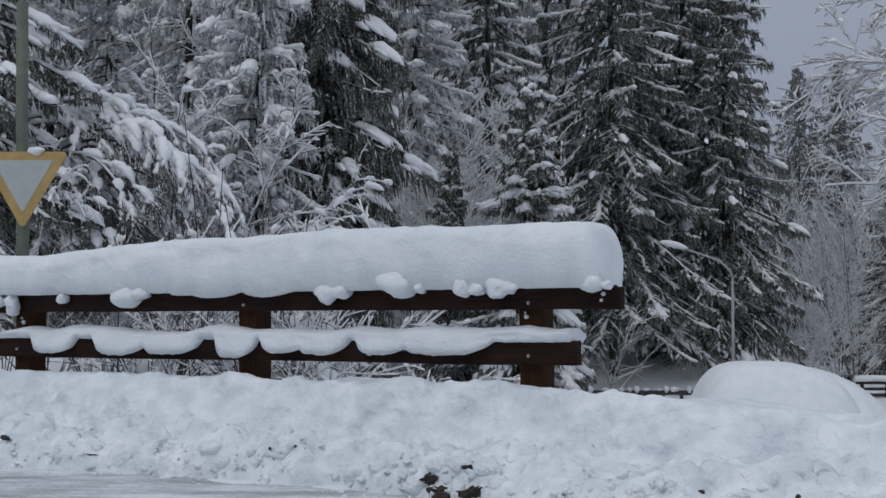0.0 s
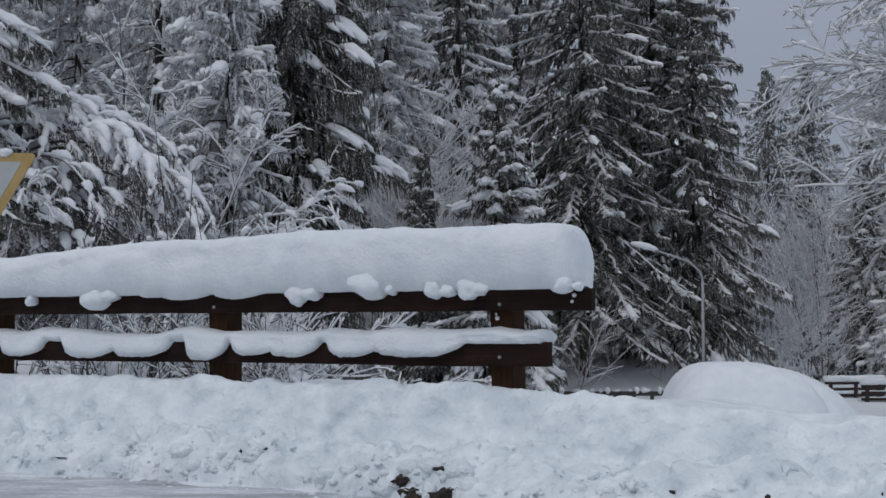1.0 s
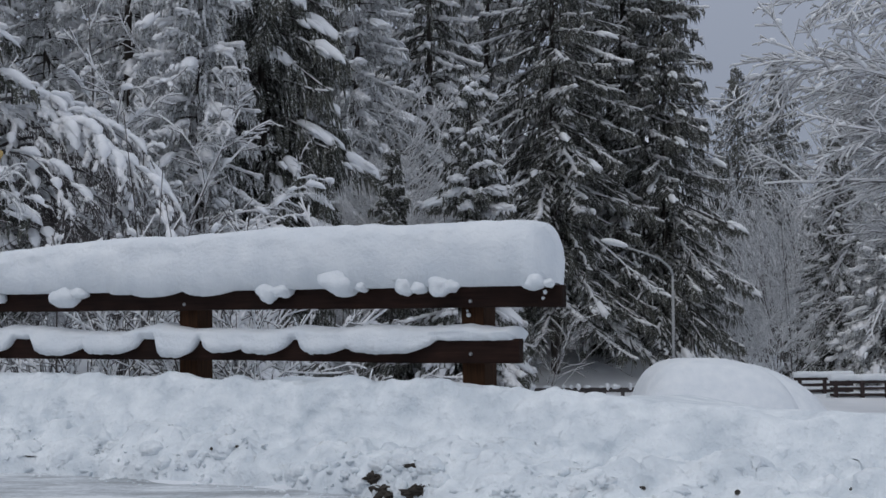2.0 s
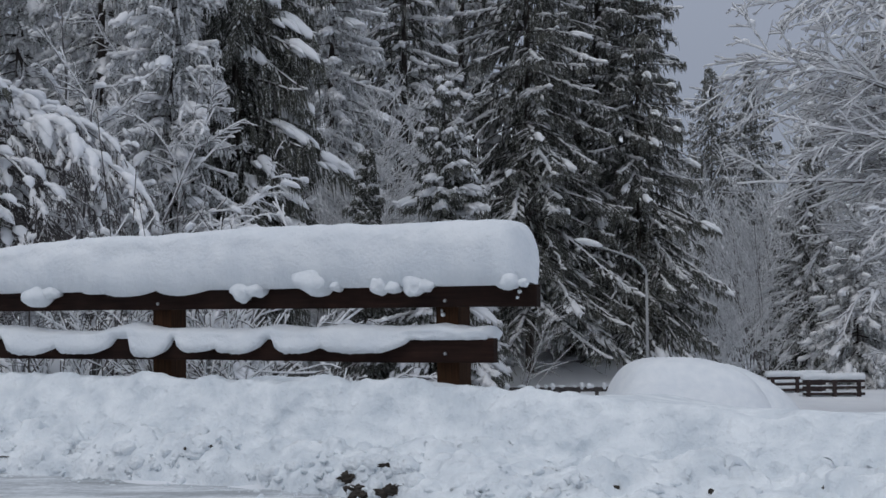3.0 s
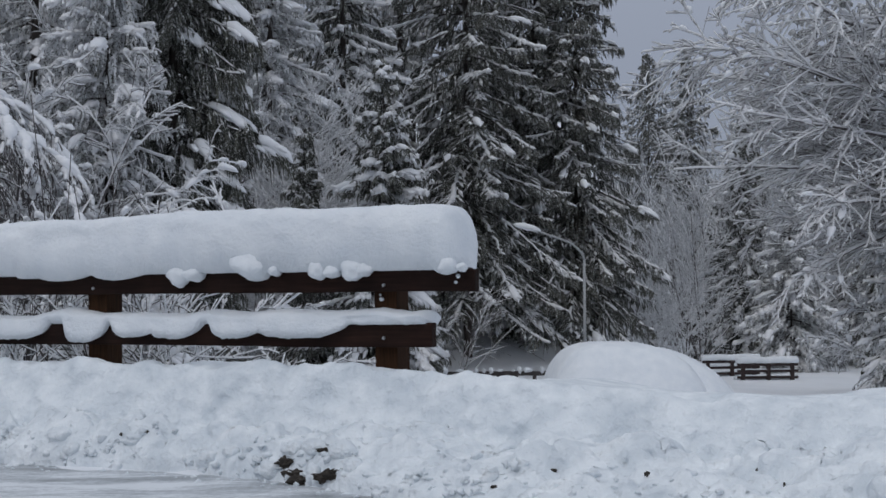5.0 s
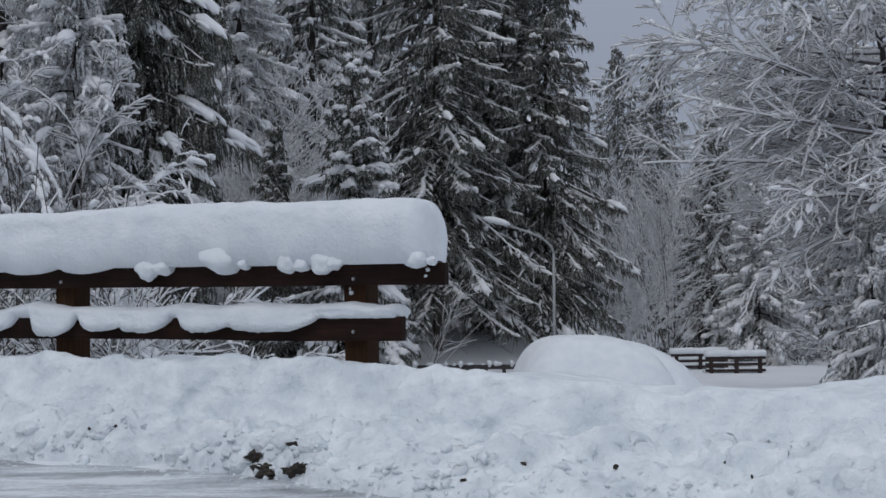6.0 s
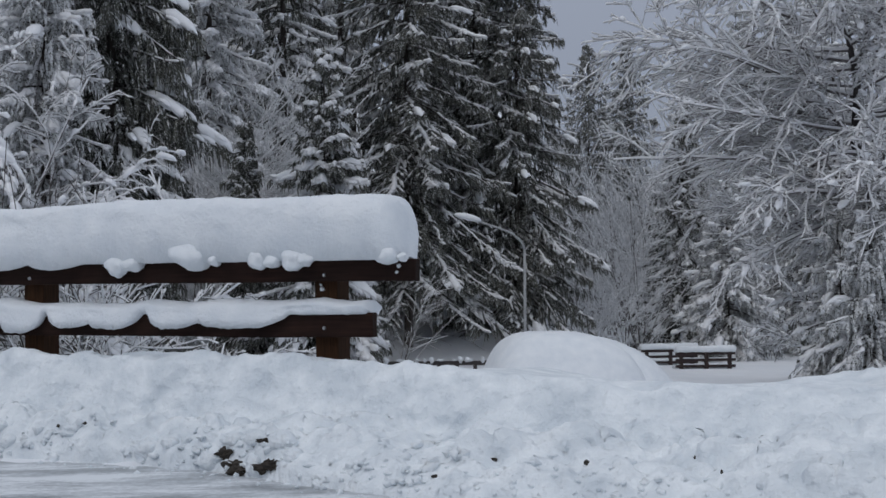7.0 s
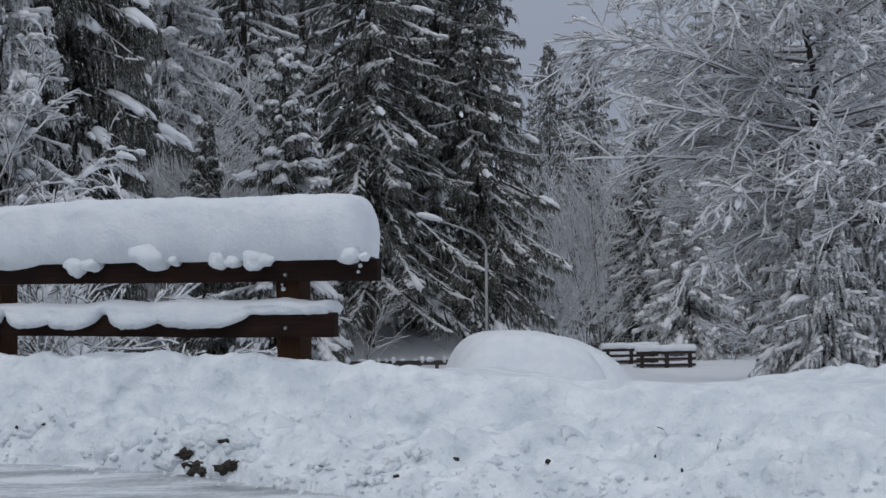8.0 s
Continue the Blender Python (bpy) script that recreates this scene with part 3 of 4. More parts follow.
def buried_car():
    nx, ny = 130, 80
    gx, gy = np.meshgrid(np.linspace(-2.4, 2.6, nx), np.linspace(-1.7, 2.1, ny), indexing="ij")

    def hump(cx, cy, left, right, ry, h, p, q, right_p=2.0):
        rx = np.where(gx < cx, left, right)
        r = np.abs((gx - cx) / rx) ** np.where(gx < cx, p, right_p) + np.abs((gy - cy) / ry) ** p
        return h * np.clip(1 - r, 0, 1) ** q

    front = hump(-0.62, -0.25, 1.05, 1.68, 1.25, 1.97, 3.4, 0.38, 3.2)
    rear = hump(0.15, 0.66, 1.3, 1.88, 1.25, 1.885, 2.2, 0.45)
    skirt = hump(0.0, 0.2, 2.4, 2.6, 1.9, 0.55, 4, 0.7)
    h = np.maximum(np.maximum(front, rear), skirt) + 0.025 * fractal(gx * 1.1, gy * 1.1, 71, 4)
    v = np.stack([gx, gy, h - 0.08], -1).reshape(-1, 3)
    ob = mesh_object("buried_car", v, grid_faces(nx, ny), SNOW)
    ob.location = (5.40, 21.6, -1.40)
    return tagged(ob, "parked car buried under a smooth rounded blanket of snow", "car")


buried_car()


def street_lamp():
    d = 35.0
    x, z0 = d * 0.2092, float(ground_z(d * 0.2092, d))
    root = tagged(new("street_lamp"), "slim grey street lamp with a curved arm and flat head", "street lamp")
    root.location = (x, d, z0)
    zt = EYE + d * (570 - 492) / 2449 - z0
    arm = [(0, 0, zt), (-0.03, 0, zt + 0.12), (-0.11, 0, zt + 0.24), (-0.33, 0, zt + 0.43), (-0.69, 0, zt + 0.57), (-1.20, 0, zt + 0.73)]
    part("pole", tube_bm([(0, 0, -0.3), (0, 0, zt)], [0.05, 0.034], 12), LAMP_GREY, root, smooth=True)
    part("arm", tube_bm(arm, [0.034, 0.034, 0.032, 0.030, 0.028, 0.026], 10), LAMP_GREY, root, smooth=True)
    bm = lump_mesh(2, 3, 0.04, 1.0)
    for v in bm.verts:
        v.co = Vector((v.co.x * 0.36, v.co.y * 0.13, v.co.z * (0.12 if v.co.z > 0 else 0.055)))
    head = part("lamp_head", bm, LAMP_GLASS, root, "pale flat lamp head topped with snow", True)
    head.matrix_local = pose(-1.48, 0, zt + 0.815, 0, 13, 0)
    return root


street_lamp()


def low_rail():
    """A dark rail at the far side of the lot, with snow sitting on it in pieces."""
    y = 39.5
    x0, x1 = y * 0.085, y * 0.205
    root = tagged(new("low_rail"), "low dark rail on short posts at the edge of the lot", "guard rail")
    z = EYE + y * (570 - 698) / 2449
    root.location = (x0, y, z)
    n = 9
    part("beam", box_bm(0, x1 - x0, -0.05, 0.05, 0.0, 0.13, 0.02, 12, 0.02), RAIL_DARK, root)
    for i in range(n):
        xx = (x1 - x0) * (i + 0.5) / n
        part("post", box_bm(xx - 0.05, xx + 0.05, -0.04, 0.04, -1.2, 0.05, 0.01), RAIL_DARK, root)
    rng = random.Random(5)
    x = 0.4
    while x < x1 - x0 - 0.2:
        w = rng.uniform(0.05, 0.13)
        small_lump("snow_lump", "lump of snow resting on the low dark rail", (x0 + x, y, z + 0.15), (w, 0.12, rng.uniform(0.04, 0.11)), rng.randint(1, 99))
        x += w * 2 + rng.uniform(0.03, 0.25)


low_rail()


def bench(name, x, y, turn, width, label, choked=False):
    z = float(ground_z(x, y))
    root = tagged(new(name), label, "bench", group="benches on the snowy lot")
    root.matrix_world = pose(x, y, z - 0.39, 0, 0, turn)
    h = width / 2
    for sx in (-h * 0.82, h * 0.02, h * 0.80):
        part("upright", box_bm(sx - 0.065, sx + 0.065, -0.125, -0.035, -0.2, 0.93, 0.008), BENCH_WOOD, root)
    for zz in (0.43, 0.63, 0.83):
        part("slat", box_bm(-h, h, -0.10, -0.045, zz, zz + 0.085, 0.012, 6, 0.006), BENCH_WOOD, root)
    part("seat", box_bm(-h, h, 0.06, 0.5, 0.30, 0.36, 0.01), BENCH_WOOD, root)
    for sx in (-h * 0.7, h * 0.7):
        part("leg", box_bm(sx - 0.05, sx + 0.05, 0.38, 0.46, -0.2, 0.30, 0.008), BENCH_WOOD, root)
    part("stretcher", box_bm(-h * 0.6, h * 0.6, -0.09, -0.03, 0.16, 0.24, 0.01), BENCH_WOOD, root)

    def snow_on(label, z0, z1, y0, y1, reach, seed):
        bm = box_bm(-h * reach, h * reach, y0, y1, z0, z1, min(0.08, (z1 - z0) * 0.42), 16, 0)
        for v in bm.verts:
            v.co += noise.noise_vector(v.co * 2.3 + Vector((seed, 0, 0))) * (z1 - z0) * 0.16
        snow = part("snow_lump", bm, SNOW, None, "", True)
        snow.matrix_world = root.matrix_world
        tagged(snow, label, "snow cap")

    snow_on("thick strip of snow lying on top of a bench back", 0.915, 1.12, -0.17, 0.14, 1.03, 1)
    snow_on("snow lying on a bench seat", 0.362, 0.50, 0.06, 0.52, 0.98, 2)
    for zz in (0.515, 0.715):
        snow_on("thin strip of snow lying on a bench slat", zz, zz + (0.11 if choked else 0.028), -0.11, -0.03, 0.97, 3 + zz)
    snow_on("snow drifted against a bench", -0.1, 0.12, -0.5, 0.3, 1.1, 7)
    return root


bench("bench", 43.0 * 0.3465, 43.0, -2, 1.98, "dark wooden slatted bench half buried in snow")
bench("bench", 46.0 * 0.3185, 46.0, 4, 2.05, "dark wooden bench choked with snow, thick snow on its back", True)

# ---------------------------------------------------------------- trees
UP = np.array([0.0, 0.0, 1.0])


def unit(v):
    return v / np.maximum(np.linalg.norm(v, axis=-1, keepdims=True), 1e-9)


class Bits:
    """Gathers many small pieces into one mesh."""

    def __init__(self):
        self.v, self.f, self.n = [], [], 0

    def add(self, verts, faces):
        count, per = verts.shape[:2]
        self.v.append(verts.reshape(-1, 3))
        self.f.append((faces[None] + (self.n + per * np.arange(count))[:, None, None]).reshape(-1, 3))
        self.n += count * per

    def blades(self, p0, p1, w):
        d = unit(p1 - p0)
        side = unit(np.cross(d, np.random.default_rng(len(p0)).normal(0, 1, p0.shape)))
        mid = p0 * 0.55 + p1 * 0.45
        w = np.asarray(w).reshape(-1, 1)
        bend = np.cross(side, d) * w * 0.35
        v = np.stack([p0, mid + side * w + bend, p1, mid - side * w + bend], 1)
        self.add(v, np.array([[0, 1, 2], [0, 2, 3]]))

    def pods(self, p0, p1, w, h, rng, marks=(0.22, 0.74), sides=4):
        """Soft elongated lumps from p0 to p1, w half wide and h high."""
        d = unit(p1 - p0)
        side = unit(np.cross(d, UP) + 1e-4)
        w, h = np.asarray(w).reshape(-1, 1), np.asarray(h).reshape(-1, 1)
        out = [p0]
        for t in marks:
            c = p0 + (p1 - p0) * t
            k = rng.uniform(0.75, 1.25, (len(p0), 1)) * (4 * t * (1 - t)) ** 0.28
            c = c + side * w * rng.normal(0, 0.15, (len(p0), 1))
            for j in range(sides):
                a = math.tau * j / sides
                z = math.sin(a) * (1.0 if math.sin(a) > 0 else 0.55)
                out.append(c + side * w * k * math.cos(a) + UP * h * k * z)
        out.append(p1)
        m, last = len(marks), 1 + len(marks) * sides
        f = []
        for j in range(sides):
            q = (j + 1) % sides
            f.append([0, 1 + q, 1 + j])
            for r in range(m - 1):
                b, e = 1 + r * sides, 1 + (r + 1) * sides
                f += [[b + j, b + q, e + q], [b + j, e + q, e + j]]
            f.append([last, last - sides + j, last - sides + q])
        self.add(np.stack(out, 1), np.array(f))

    def tubes(self, p0, p1, r0, r1, sides=3):
        d = unit(p1 - p0)
        ref = np.where(np.abs(d[:, 2:3]) > 0.9, np.array([[1.0, 0, 0]]), UP[None])
        side = unit(np.cross(d, ref))
        up = np.cross(side, d)
        r0, r1 = np.asarray(r0).reshape(-1, 1), np.asarray(r1).reshape(-1, 1)
        out = []
        for p, r in ((p0, r0), (p1, r1)):
            for j in range(sides):
                a = math.tau * j / sides + 0.5
                out.append(p + (side * math.cos(a) + up * math.sin(a)) * r)
        f = []
        for j in range(sides):
            q = (j + 1) % sides
            f += [[j, q, sides + q], [j, sides + q, sides + j]]
        self.add(np.stack(out, 1), np.array(f))

    def pillows(self, paths, lat, w, h, rng, sides=7):
        """Smooth rounded lumps swept along paths, w half wide across lat and h high."""
        n, m = paths.shape[:2]
        d = unit(np.gradient(paths, axis=1))
        side = np.repeat(lat[:, None], m, 1)
        up = unit(np.cross(d, side))
        up *= np.where(up[..., 2:3] < 0, -1.0, 1.0)
        t = np.linspace(0, 1, m)
        prof = np.maximum(np.clip(1 - (2 * t - 1) ** 2, 0, 1) ** 0.45, 0.05)[None, :, None] * rng.uniform(0.82, 1.18, (n, m, 1))
        w, h = np.asarray(w).reshape(-1, 1, 1), np.asarray(h).reshape(-1, 1, 1)
        rings = []
        for j in range(sides):
            a = math.tau * j / sides
            z = math.sin(a) * (1.0 if math.sin(a) > 0 else 0.6)
            rings.append(paths + (side * w * math.cos(a) + up * h * z) * prof * rng.uniform(0.88, 1.12, (n, m, 1)))
        v = np.stack(rings, 2).reshape(n, m * sides, 3)
        f = []
        for r in range(m - 1):
            for j in range(sides):
                q = (j + 1) % sides
                b, e = r * sides, (r + 1) * sides
                f += [[b + j, b + q, e + q], [b + j, e + q, e + j]]
        self.add(v, np.array(f))

    def put(self, name, mat, parent, smooth=True, label=""):
        return mesh_object(name, np.concatenate(self.v), np.concatenate(self.f), mat, parent, smooth, label)


def spruce(label, x, y, height, radius, seed, load=0.4, pillow=0.0, fine=1.0, skirt=0.6, shape=0.85, group="spruces on the slope", droop=1.0,
           seen=13.0, frosted=False, fat=1.0, gap=1.0, hang=1.0, boughs=()):
    """A spruce: a tapered trunk, whorls of drooping boughs with curtains of hanging twigs, and snow lying on them.
    boughs: further ones, each (height on the trunk, way round in degrees, length, half width of its snow pillow)."""
    rng = np.random.default_rng(seed)
    root = tagged(new("spruce"), label, "tree", group=group)
    root.location = (x, y, float(ground_z(x, y)))
    wob = rng.normal(0, 0.008, 2) * height
    axis = lambda zz: np.array([wob[0] * math.sin(zz / height * 2.2), wob[1] * math.sin(zz / height * 2.7), zz])
    zs = np.linspace(-0.4, height, 14)
    part("trunk", tube_bm([axis(q) for q in zs], [max(0.012, 0.0065 * height * (1 - 0.97 * max(q, 0) / height)) for q in zs], 9), SPRUCE_BARK, root, smooth=True)
    green, white, soft, wood = Bits(), Bits(), Bits(), Bits()
    # the dim inner twigs round the trunk
    c = int(height * 60 * min(fine, 1.0))
    zt = skirt + (height - skirt) * rng.random(c)
    az = rng.uniform(0, math.tau, c)
    rr = rng.uniform(0.05, 0.45, c) * radius * (1 - zt / height) ** shape + 0.04
    b0 = np.stack([np.cos(az) * rr, np.sin(az) * rr, zt], 1)
    b1 = b0 + np.stack([np.cos(az) * 0.15, np.sin(az) * 0.15, rng.uniform(-0.75, -0.25, c)], 1)
    green.blades(b0, b1, rng.uniform(0.03, 0.06, c) / min(fine, 1.0) ** 0.5)

    def bough(zb, az, L, rise, fall, q, dens, cushion):
        out = np.array([math.cos(az), math.sin(az), 0.0])
        lat = np.array([-out[1], out[0], 0.0])
        curl = rng.normal(0, 0.12)
        P = lambda s: (axis(zb) + out * (L * s * (1 - 0.08 * s))[:, None] + lat * (curl * L * s ** 2)[:, None]
                       + UP * (L * (rise * s - fall * s ** 1.6 + 0.30 * fall * s ** 4))[:, None])
        sp = np.linspace(0, 1, 6)
        p = P(sp)
        wood.tubes(p[:-1], p[1:], 0.015 * (1 - sp[:-1]) * L ** 0.5 + 0.006, 0.015 * (1 - sp[1:]) * L ** 0.5 + 0.006)
        g = 1.0 / dens ** 0.5
        n = max(5, int((3 + L * 8.5) * dens))
        s = np.sort(1 - 0.92 * rng.random(n) ** 1.15)
        o = P(s)
        sgn = rng.choice([-1.0, 1.0], n)[:, None]
        ln = np.minimum((0.10 + 0.30 * L * (1 - s) ** 0.75 * np.minimum(1, 0.25 + 3 * s)) * rng.uniform(0.55, 1.25, n), 1.1)
        dr = unit(out * 0.8 + lat * sgn * rng.uniform(0.3, 1.1, (n, 1)) - UP * rng.uniform(0.05, 0.5, (n, 1)) * droop + rng.normal(0, 0.10, (n, 3)))
        sagged = lambda t: o + dr * (ln * t)[:, None] - UP * (0.28 * droop * ln * t * t)[:, None]
        green.blades(o, sagged(np.ones(n)), rng.uniform(0.022, 0.040, n) * g)
        reach = (0.5 + 0.5 * min(L, 2.5) / 2.5) * hang
        for t in (0.05, 0.35, 0.62, 0.9):
            b0 = sagged(np.clip(t + rng.uniform(-0.1, 0.1, n), 0, 1))
            bd = unit(dr * 0.35 + rng.normal(0, 0.22, (n, 3)) - UP * rng.uniform(0.6, 1.5, (n, 1)) * droop)
            bl = rng.uniform(0.10, 0.42, n) * reach
            green.blades(b0, b0 + bd * bl[:, None], rng.uniform(0.018, 0.038, n) * g)
        # snow: along the bough, on the side twigs, and slung over the tip
        c = max(4, int(L * 4.5 * dens ** 0.5))
        se = np.linspace(rng.uniform(0.10, 0.45), 1.03, c + 1)
        keep = rng.random(c) < min(0.95, 0.30 + 0.7 * q)
        if keep.any():
            ww = np.interp(np.arange(c), np.linspace(0, c, 4), rng.uniform(0.35, 1.0, 4)) * (0.045 + 0.045 * min(q, 1.2)) * fat * g * min(1.0, 0.45 + 0.35 * L)
            e = P(se) + lat * rng.normal(0, 0.025, (c + 1, 1)) + UP * 0.025
            over = (e[1:] - e[:-1]) * 0.35
            white.pods((e[:-1] - over)[keep], (e[1:] + over)[keep], ww[keep], (ww * rng.uniform(0.5, 0.8, c))[keep], rng, (0.2, 0.8) if dens > 0.5 else (0.45,), 4)
        for t0 in (0.0, 0.4):
            k = rng.random(n) < 0.12 + q * (0.25 + 0.75 * s)
            c = int(k.sum())
            if c:
                ww = rng.uniform(0.014, 0.042, c) * fat * g * (0.6 + 0.7 * min(q, 1.3))
                white.pods((sagged(np.full(n, t0)) + UP * 0.02)[k], (sagged(np.full(n, t0 + 0.58)) + UP * 0.012)[k], ww, ww * rng.uniform(0.6, 0.9, c), rng, (0.5,), 3)
        if cushion:
            s0 = max(0.2, 1 - rng.uniform(3.8, 6.5) * cushion / L)
            t = np.linspace(0, 1, 7)
            path = P(s0 + (1.04 - s0) * t) + UP * (0.02 + 0.35 * cushion) - UP * (np.clip(t - 0.45, 0, 1) ** 1.5 * (0.12 + 2.6 * cushion))[:, None]
            soft.pillows(path[None], lat[None], [cushion], [cushion * 0.85], rng)
            c = 9
            jig = lat * rng.normal(0, cushion * 0.85, (c, 1)) - UP * rng.uniform(0.15, 0.7, (c, 1)) * cushion + out * rng.normal(0, 0.5, (c, 1)) * cushion
            mid = path[3:4] * 0.5 + path[2:3] * 0.5
            sub = mid[None] + (path[None, 1:6] - mid[None]) * rng.uniform(0.4, 0.8, (c, 1, 1)) + jig[:, None]
            soft.pillows(sub, np.repeat(lat[None], c, 0), rng.uniform(0.28, 0.6, c) * cushion, rng.uniform(0.25, 0.5, c) * cushion, rng, 5)

    zz = skirt
    while zz < height - 0.25:
        fr = (zz - skirt) / (height - skirt)
        near = zz < seen
        per = 6 if fr < 0.8 else 5
        for b in range(per):
            az = math.tau * (b + rng.uniform(-0.4, 0.4)) / per + zz * 2.4
            L = radius * (1 - fr) ** shape * rng.uniform(0.72, 1.12) + 0.10
            dens = fine * (1.0 if near else 0.16) * (0.6 if math.sin(az) > 0.35 else 1.0)
            q = load * (rng.uniform(0.2, 1.0) + (0.9 if rng.random() < 0.3 else 0))
            cushion = rng.uniform(0.05, 0.10) * (0.45 + 0.35 * min(L, 2.2)) * (1 + 0.6 * fat) * 0.7 if rng.random() < pillow else 0
            bough(zz + rng.uniform(-0.18, 0.18), az, L, -0.05 + 0.65 * fr ** 1.5 + rng.normal(0, 0.07), (0.50 * (1 - fr) + 0.16) * droop * rng.uniform(0.65, 1.25), q, dens, cushion)
        zz += (0.30 + 0.011 * height * (0.5 + fr)) * gap * (1.0 if near else 1.7)
    for zb, turn, L, cushion in boughs:
        bough(zb, radians(turn), L, 0.10, 0.62, 0.8, fine * 1.3, cushion)
    for name, bits, mat, smooth, text in (("bough_wood", wood, SPRUCE_BARK, True, ""), ("foliage", green, NEEDLES_FROSTED if frosted else NEEDLES, False, "dark green needles dusted with frost"),
                                          ("snow_load", white, SNOW_TREE, True, "snow lying on the boughs"), ("snow_pillow", soft, SNOW_PILLOW, True, "rounded pillows of snow on the bough tips")):
        if bits.v:
            bits.put(name, mat, root, smooth, text)["kind"] = "stuff"
    return root


def grow(rng, start, way, length, radius, level, spec, segs):
    """Adds the segments of one limb and of all that grows from it."""
    steps = spec["steps"][level]
    p, d = Vector(start), Vector(way).normalized()
    bend = Vector(rng.normal(0, spec["wander"], 3))
    sl = length / steps
    dice, coat = rng.random(), rng.uniform(0.5, 1.4)
    for i in range(steps):
        t = i / steps
        d = (d + bend * 0.4 / steps + Vector(rng.normal(0, spec["wander"], 3)) * 0.5 + Vector((0, 0, spec["lift"][level])) / steps).normalized()
        q = p + d * sl
        r0, r1 = radius * (1 - 0.8 * t), radius * (1 - 0.8 * (t + 1 / steps))
        segs.append((*p, *q, r0, r1, level, dice, coat))
        if level + 1 < len(spec["steps"]) and t >= spec["clear"][level]:
            for _ in range(rng.poisson(spec["kids"][level])):
                ang = rng.uniform(*spec["fork"])
                perp = d.cross(Vector(rng.normal(0, 1, 3))).normalized()
                perp.z *= spec["flat"]
                nd = (d * math.cos(ang) + perp * math.sin(ang)).normalized()
                o = p.lerp(q, rng.random())
                grow(rng, o, nd, length * rng.uniform(*spec["ratio"]) * (1 - 0.45 * t), max(r1 * 0.55, 0.004), level + 1, spec, segs)
        p = q


